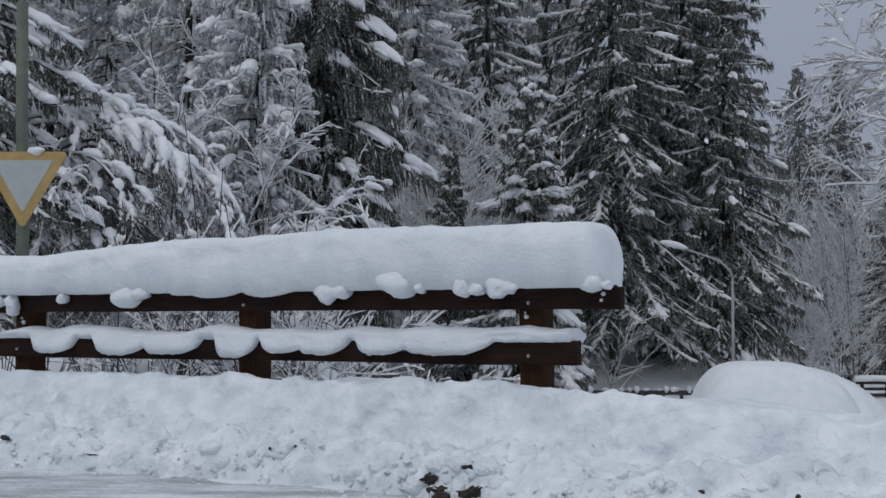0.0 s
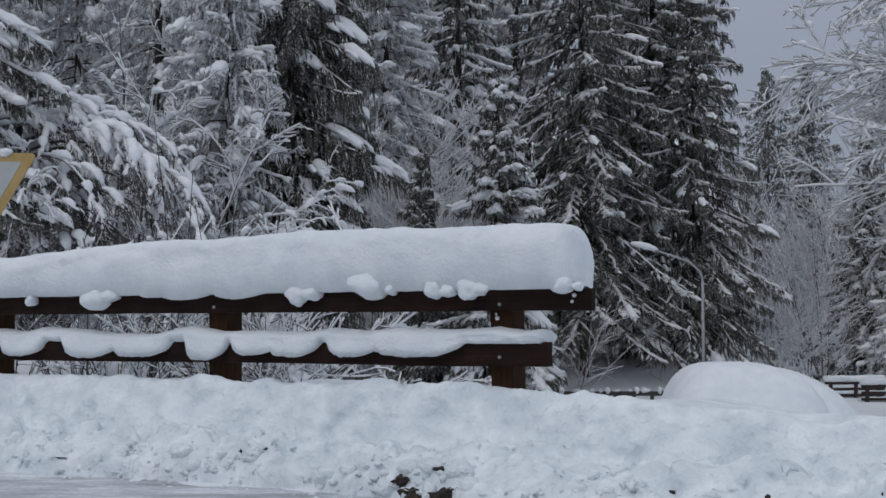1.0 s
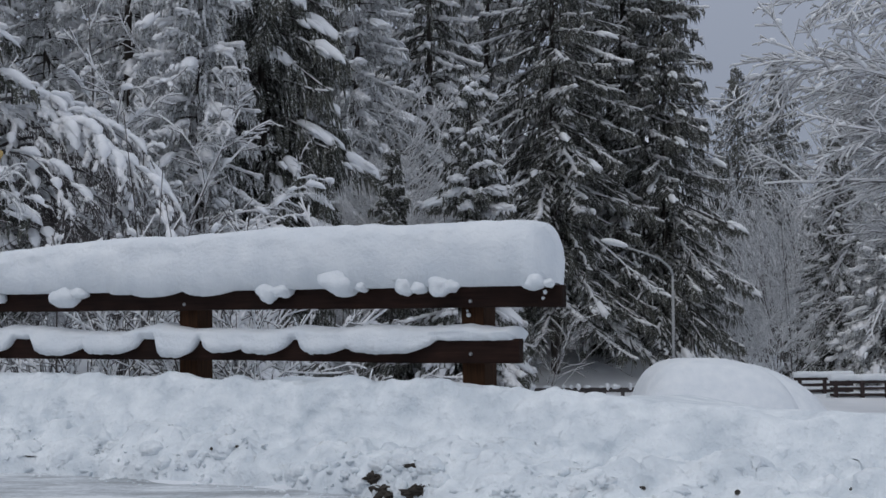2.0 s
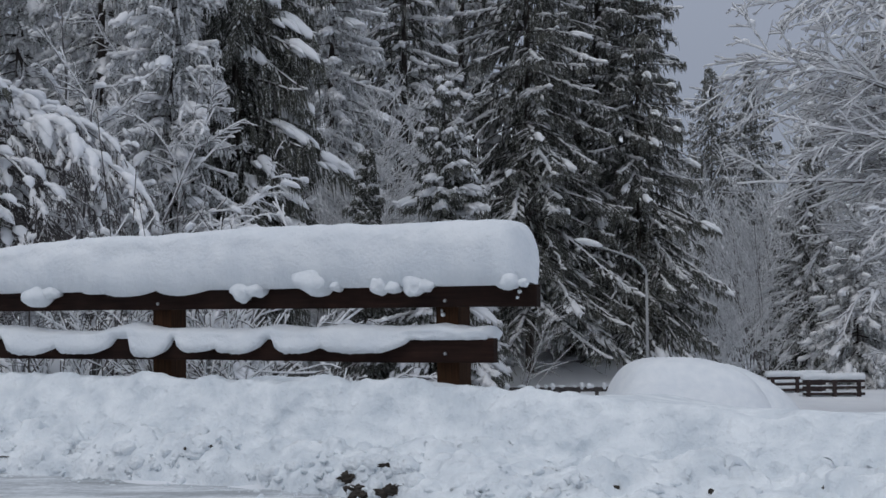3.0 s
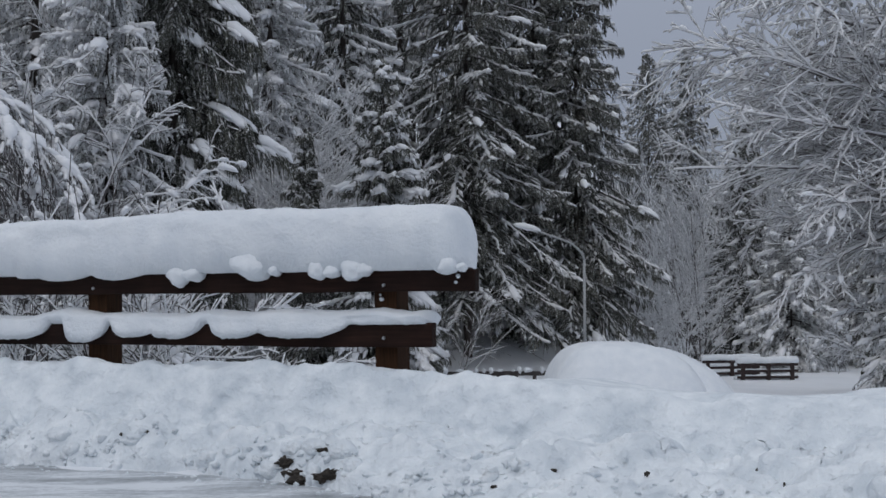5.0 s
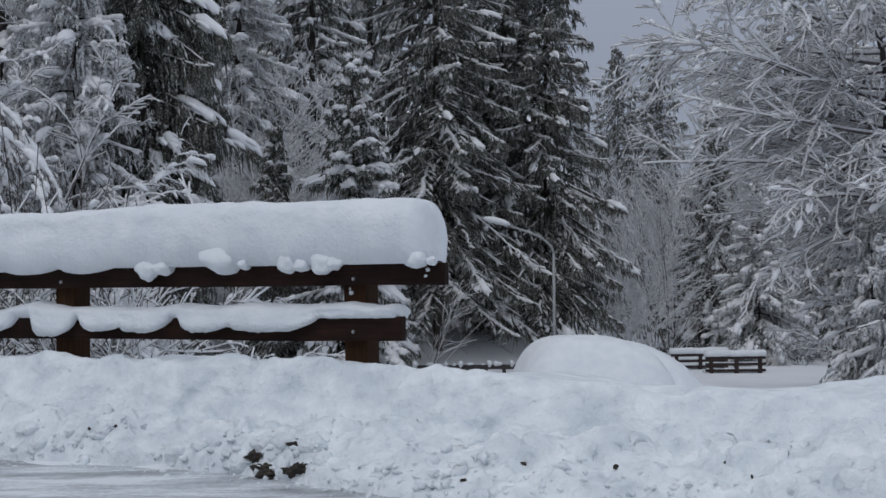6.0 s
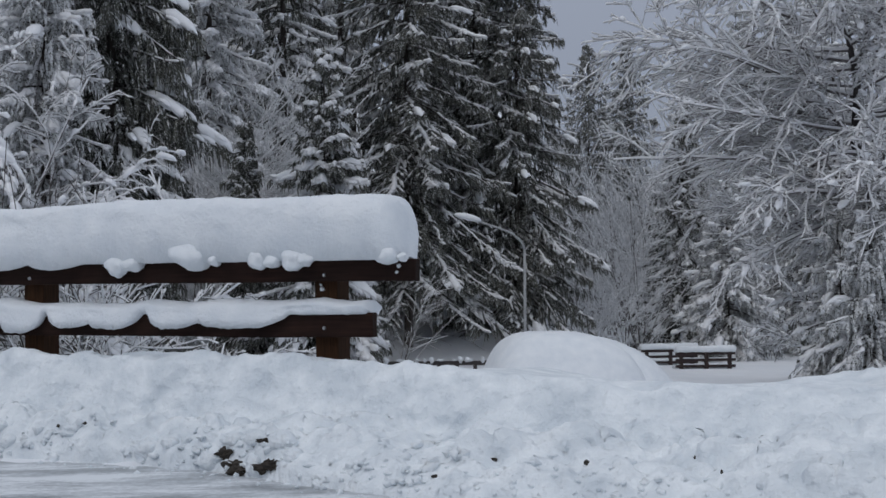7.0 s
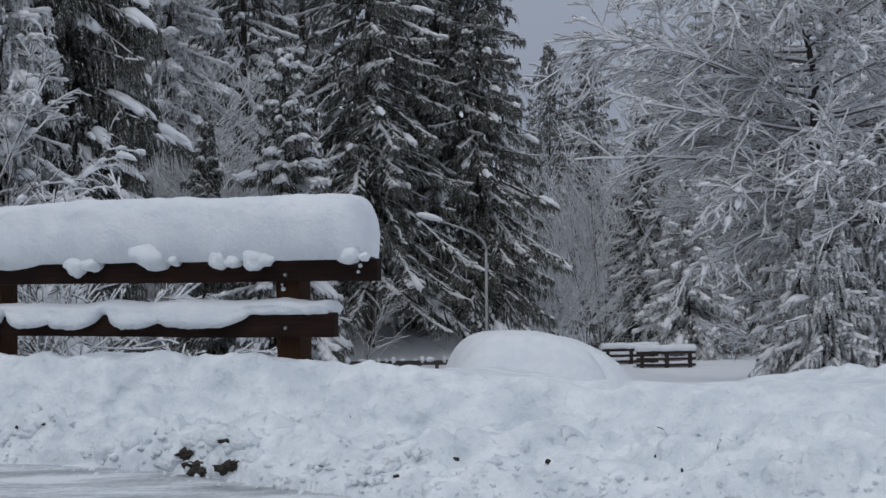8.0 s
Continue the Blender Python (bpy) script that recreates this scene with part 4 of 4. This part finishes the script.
def twiggy(name, label, x, y, limbs, spec, seed, snow=1.0, group="", thick=0.0, bark=TWIG_BARK, thin=0.006, trunk=None, clump=0.0, often=0.15, roof=0.0, lumps=0.0, heap=0.14):
    """A leafless tree or bush with snow lying along every twig. limbs: (start, way, length, radius); trunk: (points, radii)."""
    rng = np.random.default_rng(seed)
    root = tagged(new(name), label, "bush" if "bush" in name else "tree", group=group)
    root.location = (x, y, float(ground_z(x, y)))
    if trunk:
        part("trunk", tube_bm(*trunk, 12), TRUNK_BARK, root, "dark reddish-grey trunk", True)
    segs = []
    for start, way, length, radius in limbs:
        grow(rng, start, way, length, radius, 0, spec, segs)
    s = np.array(segs)
    p0, p1, r0, r1 = s[:, 0:3], s[:, 3:6], np.maximum(s[:, 6], thin), np.maximum(s[:, 7], thin)
    level, dice, coat = s[:, 8], s[:, 9], s[:, 10]
    big = r0 > 0.016
    limb, twig, white, soft = Bits(), Bits(), Bits(), Bits()
    if big.any():
        limb.tubes(p0[big], p1[big], r0[big], r1[big], 6)
        limb.put("limb_wood", GREY_BARK, root, True)["kind"] = "stuff"
    if (~big).any():
        twig.tubes(p0[~big], p1[~big], r0[~big], r1[~big], 3)
        twig.put("twig_wood", bark, root, True)["kind"] = "stuff"
    flat = np.hypot(p1[:, 0] - p0[:, 0], p1[:, 1] - p0[:, 1]) / np.linalg.norm(p1 - p0, axis=1)
    keep = (dice < snow) & (flat > 0.36)
    load = np.ones(len(p0))
    if roof:
        # the upper twigs catch the snow and shelter those below
        cell = np.floor(p1[:, :2] / 0.22).astype(int)
        cell -= cell.min(0)
        key = cell[:, 0] * 4096 + cell[:, 1]
        order, inv = np.unique(key, return_inverse=True)
        tops = np.full(len(order), -9.0)
        np.maximum.at(tops, inv, p1[:, 2])
        load = np.exp(-(tops[inv] - p1[:, 2]) / roof)
        keep &= rng.random(len(p0)) < 0.12 + load
    fade = 0.45 + 0.55 * np.clip((flat - 0.36) / 0.4, 0, 1)
    base = 0.003 + thick * load * coat * np.array([0.9, 1.0, 0.8, 0.65])[level.astype(int)]
    for k, sides in ((keep & (level < 1), 6), (keep & (level == 1), 4), (keep & (level > 1), 3)):
        if k.any():
            w0, w1 = (r0 * 0.75 + base * fade)[k], (r1 * 0.75 + base * fade * 0.92)[k]
            ext = (p1[k] - p0[k]) * 0.06
            white.tubes(p0[k] + UP * (r0[k] * 0.8 + w0 * 0.55)[:, None] - ext, p1[k] + UP * (r1[k] * 0.8 + w1 * 0.55)[:, None] + ext, w0, w1, sides)
    if clump:
        k = np.nonzero(keep & (level > 0) & (rng.random(len(p0)) < often * load ** 2))[0]
        if len(k):
            w = clump * rng.uniform(0.3, 0.85, len(k))
            ext = unit(p1[k] - p0[k]) * (w * rng.uniform(0.9, 2.2, len(k)))[:, None]
            c0 = (p0[k] + p1[k]) / 2 + UP * (w * 0.5)[:, None]
            white.pods(c0 - ext, c0 + ext - UP * w[:, None] * rng.uniform(0.0, 0.5, (len(k), 1)), w, w * 0.7, rng, (0.15, 0.5, 0.85), 5)
    if lumps:
        # broad soft loads on the stouter limbs
        k = np.nonzero(keep & (level < 2) & (flat > 0.6) & (rng.random(len(p0)) < heap * load))[0]
        if len(k):
            d = unit(p1[k] - p0[k])
            w = lumps * rng.uniform(0.5, 1.0, len(k))
            t = np.linspace(-1, 1, 6)[None, :, None]
            path = ((p0[k] + p1[k]) / 2 + UP * (w * 0.6)[:, None])[:, None] + d[:, None] * t * (w * rng.uniform(1.0, 2.2, len(k)))[:, None, None] - UP * (t * t) * (w * 0.4)[:, None, None]
            soft.pillows(path, unit(np.cross(d, UP) + 1e-4), w, w * 0.75, rng)
            soft.put("snow_pillow", SNOW_PILLOW, root, True, "soft lumps of snow on the branches")["kind"] = "stuff"
    if white.v:
        white.put("snow_load", SNOW_TREE, root, True, "snow lying along the twigs")["kind"] = "stuff"
    return root


def at(k, y):
    return k * y, y


# the tall dark pair and the trees beside them
spruce("tall dark green spruce with thin snow on drooping boughs", *at(0.123, 46), 24.0, 4.6, 11, 0.95, 0.20, 0.9, 2.4, fat=1.55, droop=1.05, hang=1.25)
spruce("tall dark green spruce with snow-edged boughs reaching low", *at(0.2045, 48), 18.5, 3.5, 12, 0.66, 0.32, 1.1, 1.0, fat=1.35, droop=1.15, hang=1.2, gap=0.95)
spruce("tall dark green spruce with thin snow on drooping boughs", *at(0.166, 49.5), 24, 4.0, 13, 0.85, 0.16, 0.7, 2.4, fat=1.5, droop=1.05, hang=1.25)
spruce("young spruce thickly laden with snow", *at(0.0605, 30.3), 7.9, 2.1, 14, 1.8, 0.6, 1.8, 0.4, 0.9, fat=2.4, droop=1.05, gap=0.75)
spruce("slender young spruce dusted with snow", *at(0.0065, 31.5), 6.3, 1.0, 15, 1.6, 0.3, 1.5, 0.4, droop=1.1, gap=0.8)
spruce("dark spruce with great clumps of snow on its boughs", *at(-0.087, 26), 19, 1.75, 16, 0.40, 0.08, 1.6, 0.6, 0.35, droop=1.5, seen=8.5, hang=1.5, gap=0.85,
       boughs=((7.9, -10, 1.9, 0.15), (7.3, -40, 1.1, 0.17), (6.9, -12, 1.7, 0.17), (6.5, -25, 1.95, 0.15), (6.1, -60, 1.0, 0.15), (5.5, -20, 1.7, 0.13), (4.9, -35, 1.7, 0.15),
               (4.6, -10, 2.3, 0.17), (3.8, -70, 1.2, 0.14), (3.7, -30, 1.5, 0.14), (3.1, -25, 1.9, 0.15), (7.7, -110, 0.9, 0.12), (5.9, 185, 1.5, 0.12), (4.7, 200, 1.7, 0.13), (3.5, 215, 1.9, 0.14), (8.6, -25, 1.2, 0.14), (5.2, -5, 1.3, 0.13), (4.2, -50, 1.5, 0.13), (2.7, -45, 1.7, 0.14), (7.5, 20, 1.6, 0.14)))
spruce("slim spruce with boughs white with snow", *at(-0.134, 24.3), 9.8, 1.5, 31, 1.8, 0.5, 1.3, 0.6, 0.6, seen=8.5, fat=2.2, droop=1.1, frosted=True)
spruce("snowy spruce standing in the wood", *at(-0.024, 40), 22, 2.7, 17, 1.6, 0.55, 0.9, 0.8, fat=2.1, droop=1.15, gap=1.0, frosted=True)
spruce("tall dark spruce standing in the wood", *at(0.034, 44), 24, 3.0, 18, 1.35, 0.4, 0.8, 1.0, fat=1.9, droop=1.25, gap=1.0)
spruce("snowy spruce standing in the wood", *at(-0.128, 33), 20, 2.7, 19, 1.6, 0.55, 0.8, 0.8, seen=11, fat=2.0, droop=1.1, gap=1.0, frosted=True)
spruce("tall dark spruce standing in the wood", *at(-0.185, 37), 21, 2.9, 20, 1.6, 0.4, 0.5, 0.8, fat=1.7, gap=1.2, frosted=True)
spruce("tall dark spruce standing in the wood", *at(-0.245, 39), 22, 3.0, 21, 1.3, 0.4, 0.5, 0.8, fat=1.7, gap=1.2, frosted=True)
spruce("tall dark spruce standing in the wood", *at(-0.31, 36), 21, 2.9, 22, 1.3, 0.4, 0.5, 0.8, fat=1.7, gap=1.2, frosted=True)
spruce("spruce with heavy snow on its low boughs beside the road sign", *at(-0.352, 20.5), 13, 2.6, 23, 1.2, 0.7, 1.1, 2.0, seen=7, fat=1.5, droop=1.1)
spruce("distant pointed spruce against the sky", *at(0.2565, 85), 17.0 - float(ground_z(*at(0.2565, 85))), 5.4, 24, 0.55, 0.0, 0.8, 0.6, 0.8, seen=30, fat=1.4, gap=0.8, droop=0.9)
spruce("distant pointed spruce against the sky", *at(0.2877, 90), 18.55 - float(ground_z(*at(0.2877, 90))), 5.4, 25, 0.8, 0.0, 0.8, 0.6, 0.8, seen=30, fat=1.7, gap=0.8, droop=0.9)
spruce("snowy spruce with a dark heart beyond the benches", *at(0.329, 58), 10.5, 2.8, 27, 1.0, 0.4, 0.8, 0.3, fat=1.8, gap=0.9)
spruce("wide snow-laden spruce above the benches", *at(0.366, 49), 6.8, 2.6, 26, 1.6, 0.5, 1.1, 0.7, fat=2.1, gap=0.85, frosted=True)
spruce("low spruce bent under snow", *at(0.47, 36), 6.5, 2.6, 28, 1.4, 0.6, 0.9, 0.2, droop=1.3, fat=1.2)
spruce("low spruce bent under snow", *at(0.53, 33), 7, 2.6, 29, 1.4, 0.6, 0.9, 0.2, droop=1.3, fat=1.2)
for k, yy, hh, rr, sd in ((0.454, 27.5, 4.4, 1.3, 32), (0.478, 26.0, 4.2, 1.6, 33), (0.522, 26.5, 5.2, 1.8, 34), (0.560, 27.5, 5.4, 1.8, 35)):
    spruce("small spruce weighed down by snow at the edge of the lot", *at(k, yy), hh, rr, sd, 1.3, 0.35, 1.0, 0.1, 0.75, "small spruces by the lot", droop=1.25, fat=1.5, gap=0.8, frosted=True)

# the wood behind
rear = [spruce("dark spruce deep in the wood", -9 + i * 5, 55 + i, 23 + i, 3.6, 40 + i, 1.3, 0.0, 0.20, 1.0, gap=1.45, fat=1.6, frosted=True, group="spruces deep in the wood") for i in range(3)]
pale = [spruce("spruce white with frost and snow beyond the lot", x, y, 15, 3.3, 45 + i, 0.95, 0.0, 0.20, 0.3, gap=1.3, seen=30, frosted=True, group="white spruces beyond the lot")
        for i, (x, y) in enumerate((at(0.335, 66), at(0.43, 54)))]
rng_w = random.Random(3)
for row, dist in enumerate((50, 58)):
    for i in range(8):
        k = -0.44 + 0.083 * i + rng_w.uniform(-0.02, 0.02) + 0.04 * (row % 2)
        if k > 0.185:
            continue
        yy = dist + rng_w.uniform(-3, 3)
        xx = k * yy
        sc = rng_w.uniform(0.95, 1.2)
        copy_thing(rear[rng_w.randrange(3)], pose(xx, yy, float(ground_z(xx, yy)), 0, 0, rng_w.uniform(0, 360)) @ Matrix.Diagonal((sc, sc, sc, 1)))
for i, (k, yy, sc) in enumerate(((0.375, 66, 1.15), (0.41, 62, 1.2), (0.45, 58, 1.25), (0.49, 52, 1.25), (0.53, 47, 1.25), (0.575, 50, 1.25), (0.63, 44, 1.2), (0.39, 78, 1.45), (0.435, 76, 1.5), (0.52, 62, 1.45), (0.31, 100, 0.7), (0.27, 110, 0.7), (0.23, 95, 0.6))):
    copy_thing(pale[i % 2], pose(k * yy, yy, float(ground_z(k * yy, yy)), 0, 0, k * 900) @ Matrix.Diagonal((sc, sc, sc, 1)))

FROSTY = dict(steps=[10, 6, 4, 3], kids=[2.2, 1.6, 0.6], clear=[0.08, 0.1, 0.1], fork=(0.45, 0.95), ratio=(0.24, 0.40), lift=[0.1, 0.25, 0.1, 0.0],
              wander=0.17, flat=0.8)
FAR_FROSTY = dict(steps=[7, 5, 4], kids=[1.75, 1.5], clear=[0.10, 0.1], fork=(0.4, 0.95), ratio=(0.26, 0.46), lift=[0.1, 0.35, 0.15], wander=0.10, flat=0.8)
ARCHING = dict(steps=[11, 7, 4], kids=[2.0, 1.4], clear=[0.25, 0.1], fork=(0.4, 0.95), ratio=(0.18, 0.34), lift=[-0.8, -0.9, -1.2], wander=0.19, flat=0.7)
SPREADING = dict(steps=[12, 8, 5, 3], kids=[1.55, 1.0, 0.2], clear=[0.08, 0.1, 0.1], fork=(0.4, 0.95), ratio=(0.28, 0.48), lift=[0.10, -0.25, -0.3, -0.2],
                 wander=0.13, flat=0.8)
LIMBY = dict(steps=[10, 7, 4], kids=[1.8, 1.4], clear=[0.15, 0.1], fork=(0.45, 1.0), ratio=(0.26, 0.44), lift=[0.05, -0.3, -0.3], wander=0.20, flat=0.8)
TANGLE = dict(steps=[6, 5, 3], kids=[1.3, 0.9], clear=[0.15, 0.1], fork=(0.4, 1.0), ratio=(0.3, 0.55), lift=[-0.2, -0.2, -0.1], wander=0.16, flat=1.0)


def fan(rng, count, length, radius, spread, up=1.0, toward=None):
    out = []
    for i in range(count):
        az = rng.uniform(0, math.tau) if toward is None else rng.gauss(toward, 0.9)
        k = spread * rng.uniform(0.3, 1)
        out.append(((0.2 * math.cos(az), 0.2 * math.sin(az), -0.1), (math.cos(az) * k, math.sin(az) * k, up), length * rng.uniform(0.65, 1.1), radius))
    return out


rt = random.Random(12)
for k, yy, h, n, sd in ((0.004, 35.0, 8.4, 8, 81), (-0.020, 34, 7.0, 7, 82), (0.016, 35.5, 5.6, 7, 83)):
    twiggy("birch", "leafless tree with every twig coated in frost and snow", *at(k, yy), fan(rt, n + 3, h, 0.013, 0.30), FROSTY, sd, 1.0, "frosted leafless trees", 0.0065, FROST_BARK, 0.005)
far = [twiggy("birch", "leafless tree with every twig coated in frost and snow", *at(k, yy), fan(rt, n, h, 0.04, 0.45), FAR_FROSTY, sd, 1.0,
              "frosted leafless trees", 0.009, FROST_BARK, 0.010) for k, yy, h, n, sd in ((0.262, 72, 10, 8, 84), (0.285, 64, 9.5, 8, 85))]
for i, (k, yy, sc) in enumerate(((0.305, 67, 1.05), (0.325, 60, 0.95), (0.275, 78, 1.05), (0.297, 57, 0.75), (0.345, 70, 1.2), (0.40, 57, 1.0), (0.26, 60, 0.6), (0.315, 75, 1.2))):
    copy_thing(far[i % 2], pose(k * yy, yy, float(ground_z(k * yy, yy)), 0, 0, k * 1700) @ Matrix.Diagonal((sc, sc, sc, 1)))
for k, yy, ln, n, sd in ((-0.235, 22.5, 5.2, 12, 72), (-0.19, 23.5, 5.4, 12, 73), (-0.15, 25, 4.4, 9, 74)):
    twiggy("arching_bush", "tall bush with thin branches bowed down by snow", *at(k, yy), fan(rt, n, ln, 0.013, 0.6), ARCHING, sd, 0.9,
           "bowed bushes", 0.009, FROST_BARK, 0.005, clump=0.05, often=0.2, roof=0.8, lumps=0.09)
# a tree bent over beside the sign: limbs swept one way, sagging under pillows of snow
BOWED = dict(steps=[9, 6, 4], kids=[2.8, 1.9], clear=[0.05, 0.1], fork=(0.35, 0.9), ratio=(0.22, 0.40), lift=[-1.15, -1.3, -1.3], wander=0.12, flat=0.5)
bx, by = at(-0.305, 21)
bz = float(ground_z(bx, by))
swept = []
for i in range(19):
    t = i / 18
    turn = rt.gauss(-0.1, 0.55)
    swept.append(((0.2 + 0.25 * t + rt.uniform(-0.3, 0.3), rt.uniform(-0.4, 0.4), 2.2 + 2.2 * t - bz), (math.cos(turn), math.sin(turn), 0.35), rt.uniform(2.0, 3.1), 0.028))
twiggy("bowed_tree", "leafless tree bent over under thick snow beside the road sign", bx, by, swept, BOWED, 77, 1.0, "bowed bushes", 0.012, GREY_BARK,
       trunk=([(0, 0, -0.3), (0.05, 0.1, 1.6 - bz), (0.25, 0.1, 3.2 - bz), (0.5, 0.0, 4.4 - bz)], [0.08, 0.07, 0.05, 0.03]), clump=0.07, often=0.9, roof=0.4, lumps=0.11, heap=0.6)
# dim twigs under the bowed branches
for u, (k, yy) in enumerate(((-0.285, 21.5), (-0.25, 21.8), (-0.215, 22.0), (-0.32, 21.0))):
    twiggy("scrub_bush", "dense grey thicket of thin twigs with a little snow", *at(k, yy), fan(rt, 12, 3.2, 0.012, 0.9), TANGLE, 140 + u, 0.45, "thicket under the bowed branches", 0.005, GREY_BARK, 0.005)
# leafless trees with long snowy limbs in front of the dark wood
for k, yy, ln, n, sd in ((-0.235, 29, 8, 6, 75), (-0.190, 25.5, 6.5, 6, 76)):
    twiggy("leafless_tree", "leafless tree with long limbs carrying ridges of snow", *at(k, yy), fan(rt, n, ln, 0.045, 0.55), LIMBY, sd, 1.0,
           "leafless trees in the wood", 0.013, GREY_BARK, clump=0.06, often=0.15, lumps=0.09, heap=0.25)
# scrub behind the guard rail
for u, (k, yy, ln, n) in enumerate(((-0.175, 13.4, 1.5, 9), (-0.125, 13.0, 1.7, 9), (-0.09, 13.6, 1.5, 9), (-0.03, 14.5, 1.1, 8), (-0.215, 14.0, 1.4, 9), (0.05, 15.5, 1.0, 8))):
    twiggy("scrub_bush", "low tangle of thin twigs holding lumps of snow", *at(k, yy), fan(rt, n, ln, 0.009, 0.9), TANGLE, 90 + u, 0.75, "scrub behind the guard rail",
           0.006, thin=0.004, clump=0.042)

for u, (k, yy, ln, n) in enumerate(((0.112, 41.2, 2.8, 12), (0.092, 41.5, 2.6, 12))):
    twiggy("scrub_bush", "dim grey-brown thicket at the foot of the wood", *at(k, yy), fan(rt, n, ln, 0.009, 0.9), TANGLE, 150 + u, 0.5, "frosted scrub", 0.003, GREY_BARK, 0.005)
for u, (k, yy, ln, n) in enumerate(((0.243, 50, 4.5, 12), (0.262, 53, 5.5, 12), (0.284, 51, 4.5, 12), (0.253, 57, 6.5, 12))):
    twiggy("scrub_bush", "dense scrub with every twig white with frost", *at(k, yy), fan(rt, n, ln, 0.011, 0.9), TANGLE, 110 + u, 1.0, "frosted scrub", 0.004, FROST_BARK, 0.005, clump=0.03)
# thin saplings and a shrub with broad flakes of snow close behind the guard rail
STEM = dict(steps=[10, 4], kids=[0.5], clear=[0.25], fork=(0.35, 0.8), ratio=(0.12, 0.25), lift=[0.4, 0.2], wander=0.05, flat=1.0)
for u, (k, yy, ln) in enumerate(((-0.171, 13.2, 2.9), (-0.178, 13.4, 2.4), (-0.126, 14.0, 2.2), (-0.235, 13.8, 2.0))):
    twiggy("sapling_bush", "thin bare sapling standing behind the guard rail", *at(k, yy), [((0, 0, -0.1), (rt.uniform(-0.08, 0.08), 0, 1), ln, 0.012)], STEM, 120 + u, 0.6,
           "saplings behind the guard rail", 0.003, thin=0.005)
FLAKY = dict(steps=[6, 5, 3], kids=[1.2, 0.7], clear=[0.25, 0.1], fork=(0.3, 0.8), ratio=(0.3, 0.5), lift=[0.2, 0.2, 0.1], wander=0.14, flat=1.0)
for u, (k, yy, ln) in enumerate(((-0.122, 13.6, 2.0), (-0.108, 13.9, 1.7), (-0.145, 13.9, 1.6))):
    twiggy("shrub_bush", "bare shrub holding broad flakes of snow behind the guard rail", *at(k, yy), fan(rt, 6, ln, 0.012, 0.5), FLAKY, 130 + u, 0.8,
           "shrubs behind the guard rail", 0.010, thin=0.005, clump=0.07, often=0.4, lumps=0.085, heap=0.7)

# the big leafless tree at the edge of the lot
ox, oy = at(0.492, 29.0)
oz = float(ground_z(ox, oy))
trunk_pts = [(0.15, 0, -0.4), (0.02, 0.05, 1.5 - oz), (-0.20, -0.05, 2.9 - oz), (-0.66, 0.08, 4.4 - oz), (-0.68, -0.15, 5.7 - oz), (-0.85, 0.1, 7.2 - oz), (-0.75, 0, 11.0 - oz)]
limbs = []
ro = random.Random(8)
for i in range(48):
    t = 0.20 + 0.79 * (i + ro.random()) / 48
    q = t * 6
    a0, a1 = Vector(trunk_pts[int(q)]), Vector(trunk_pts[min(int(q) + 1, 6)])
    p = a0.lerp(a1, q - int(q))
    turn = ro.gauss(math.pi, 0.6) if i % 3 == 0 else (ro.gauss(-math.pi / 2 - 0.2, 0.7) if i % 3 == 1 else ro.uniform(-1.4, 0.9))
    limbs.append((p, (math.cos(turn), math.sin(turn), ro.uniform(-0.15, 0.5)), ro.uniform(3.4, 5.6) * (1.1 - 0.35 * t), 0.040 * (1.15 - 0.5 * t)))
# long limbs reaching out over the lot
for dx, z, dy, dz, ln in ((-0.30, 3.9, -0.1, -0.02, 5.8), (-0.50, 4.6, -0.5, 0.02, 5.2), (-0.66, 5.4, -0.25, 0.12, 5.4), (-0.70, 6.2, 0.1, 0.10, 5.6),
                          (-0.80, 6.9, -0.4, 0.05, 5.2), (-0.10, 3.0, -0.5, -0.22, 4.6), (-0.15, 3.3, -0.9, -0.15, 4.6)):
    limbs.append((Vector((dx, 0, z - oz)), (-1.0, dy, dz), ln, 0.040))
twiggy("leafless_tree", "large leafless tree whose spreading branches carry ridges of snow", ox, oy, limbs, SPREADING, 61, 0.97, "", 0.0175, DUSTED_BARK, 0.0075,
       (trunk_pts, [0.17, 0.14, 0.125, 0.10, 0.08, 0.06, 0.03]), clump=0.05, often=0.03, lumps=0.10, heap=0.08)
for k, yy, ln, n, sd in ((0.480, 30, 4.0, 9, 62), (0.51, 28, 3.6, 9, 63)):
    twiggy("arching_bush", "tall bush with branches bowed down by thick snow", *at(k, yy), fan(rt, n, ln, 0.03, 0.7), ARCHING, sd, 1.0, "bowed bushes", 0.013, GREY_BARK, clump=0.045, often=0.2, roof=1.2, lumps=0.10)
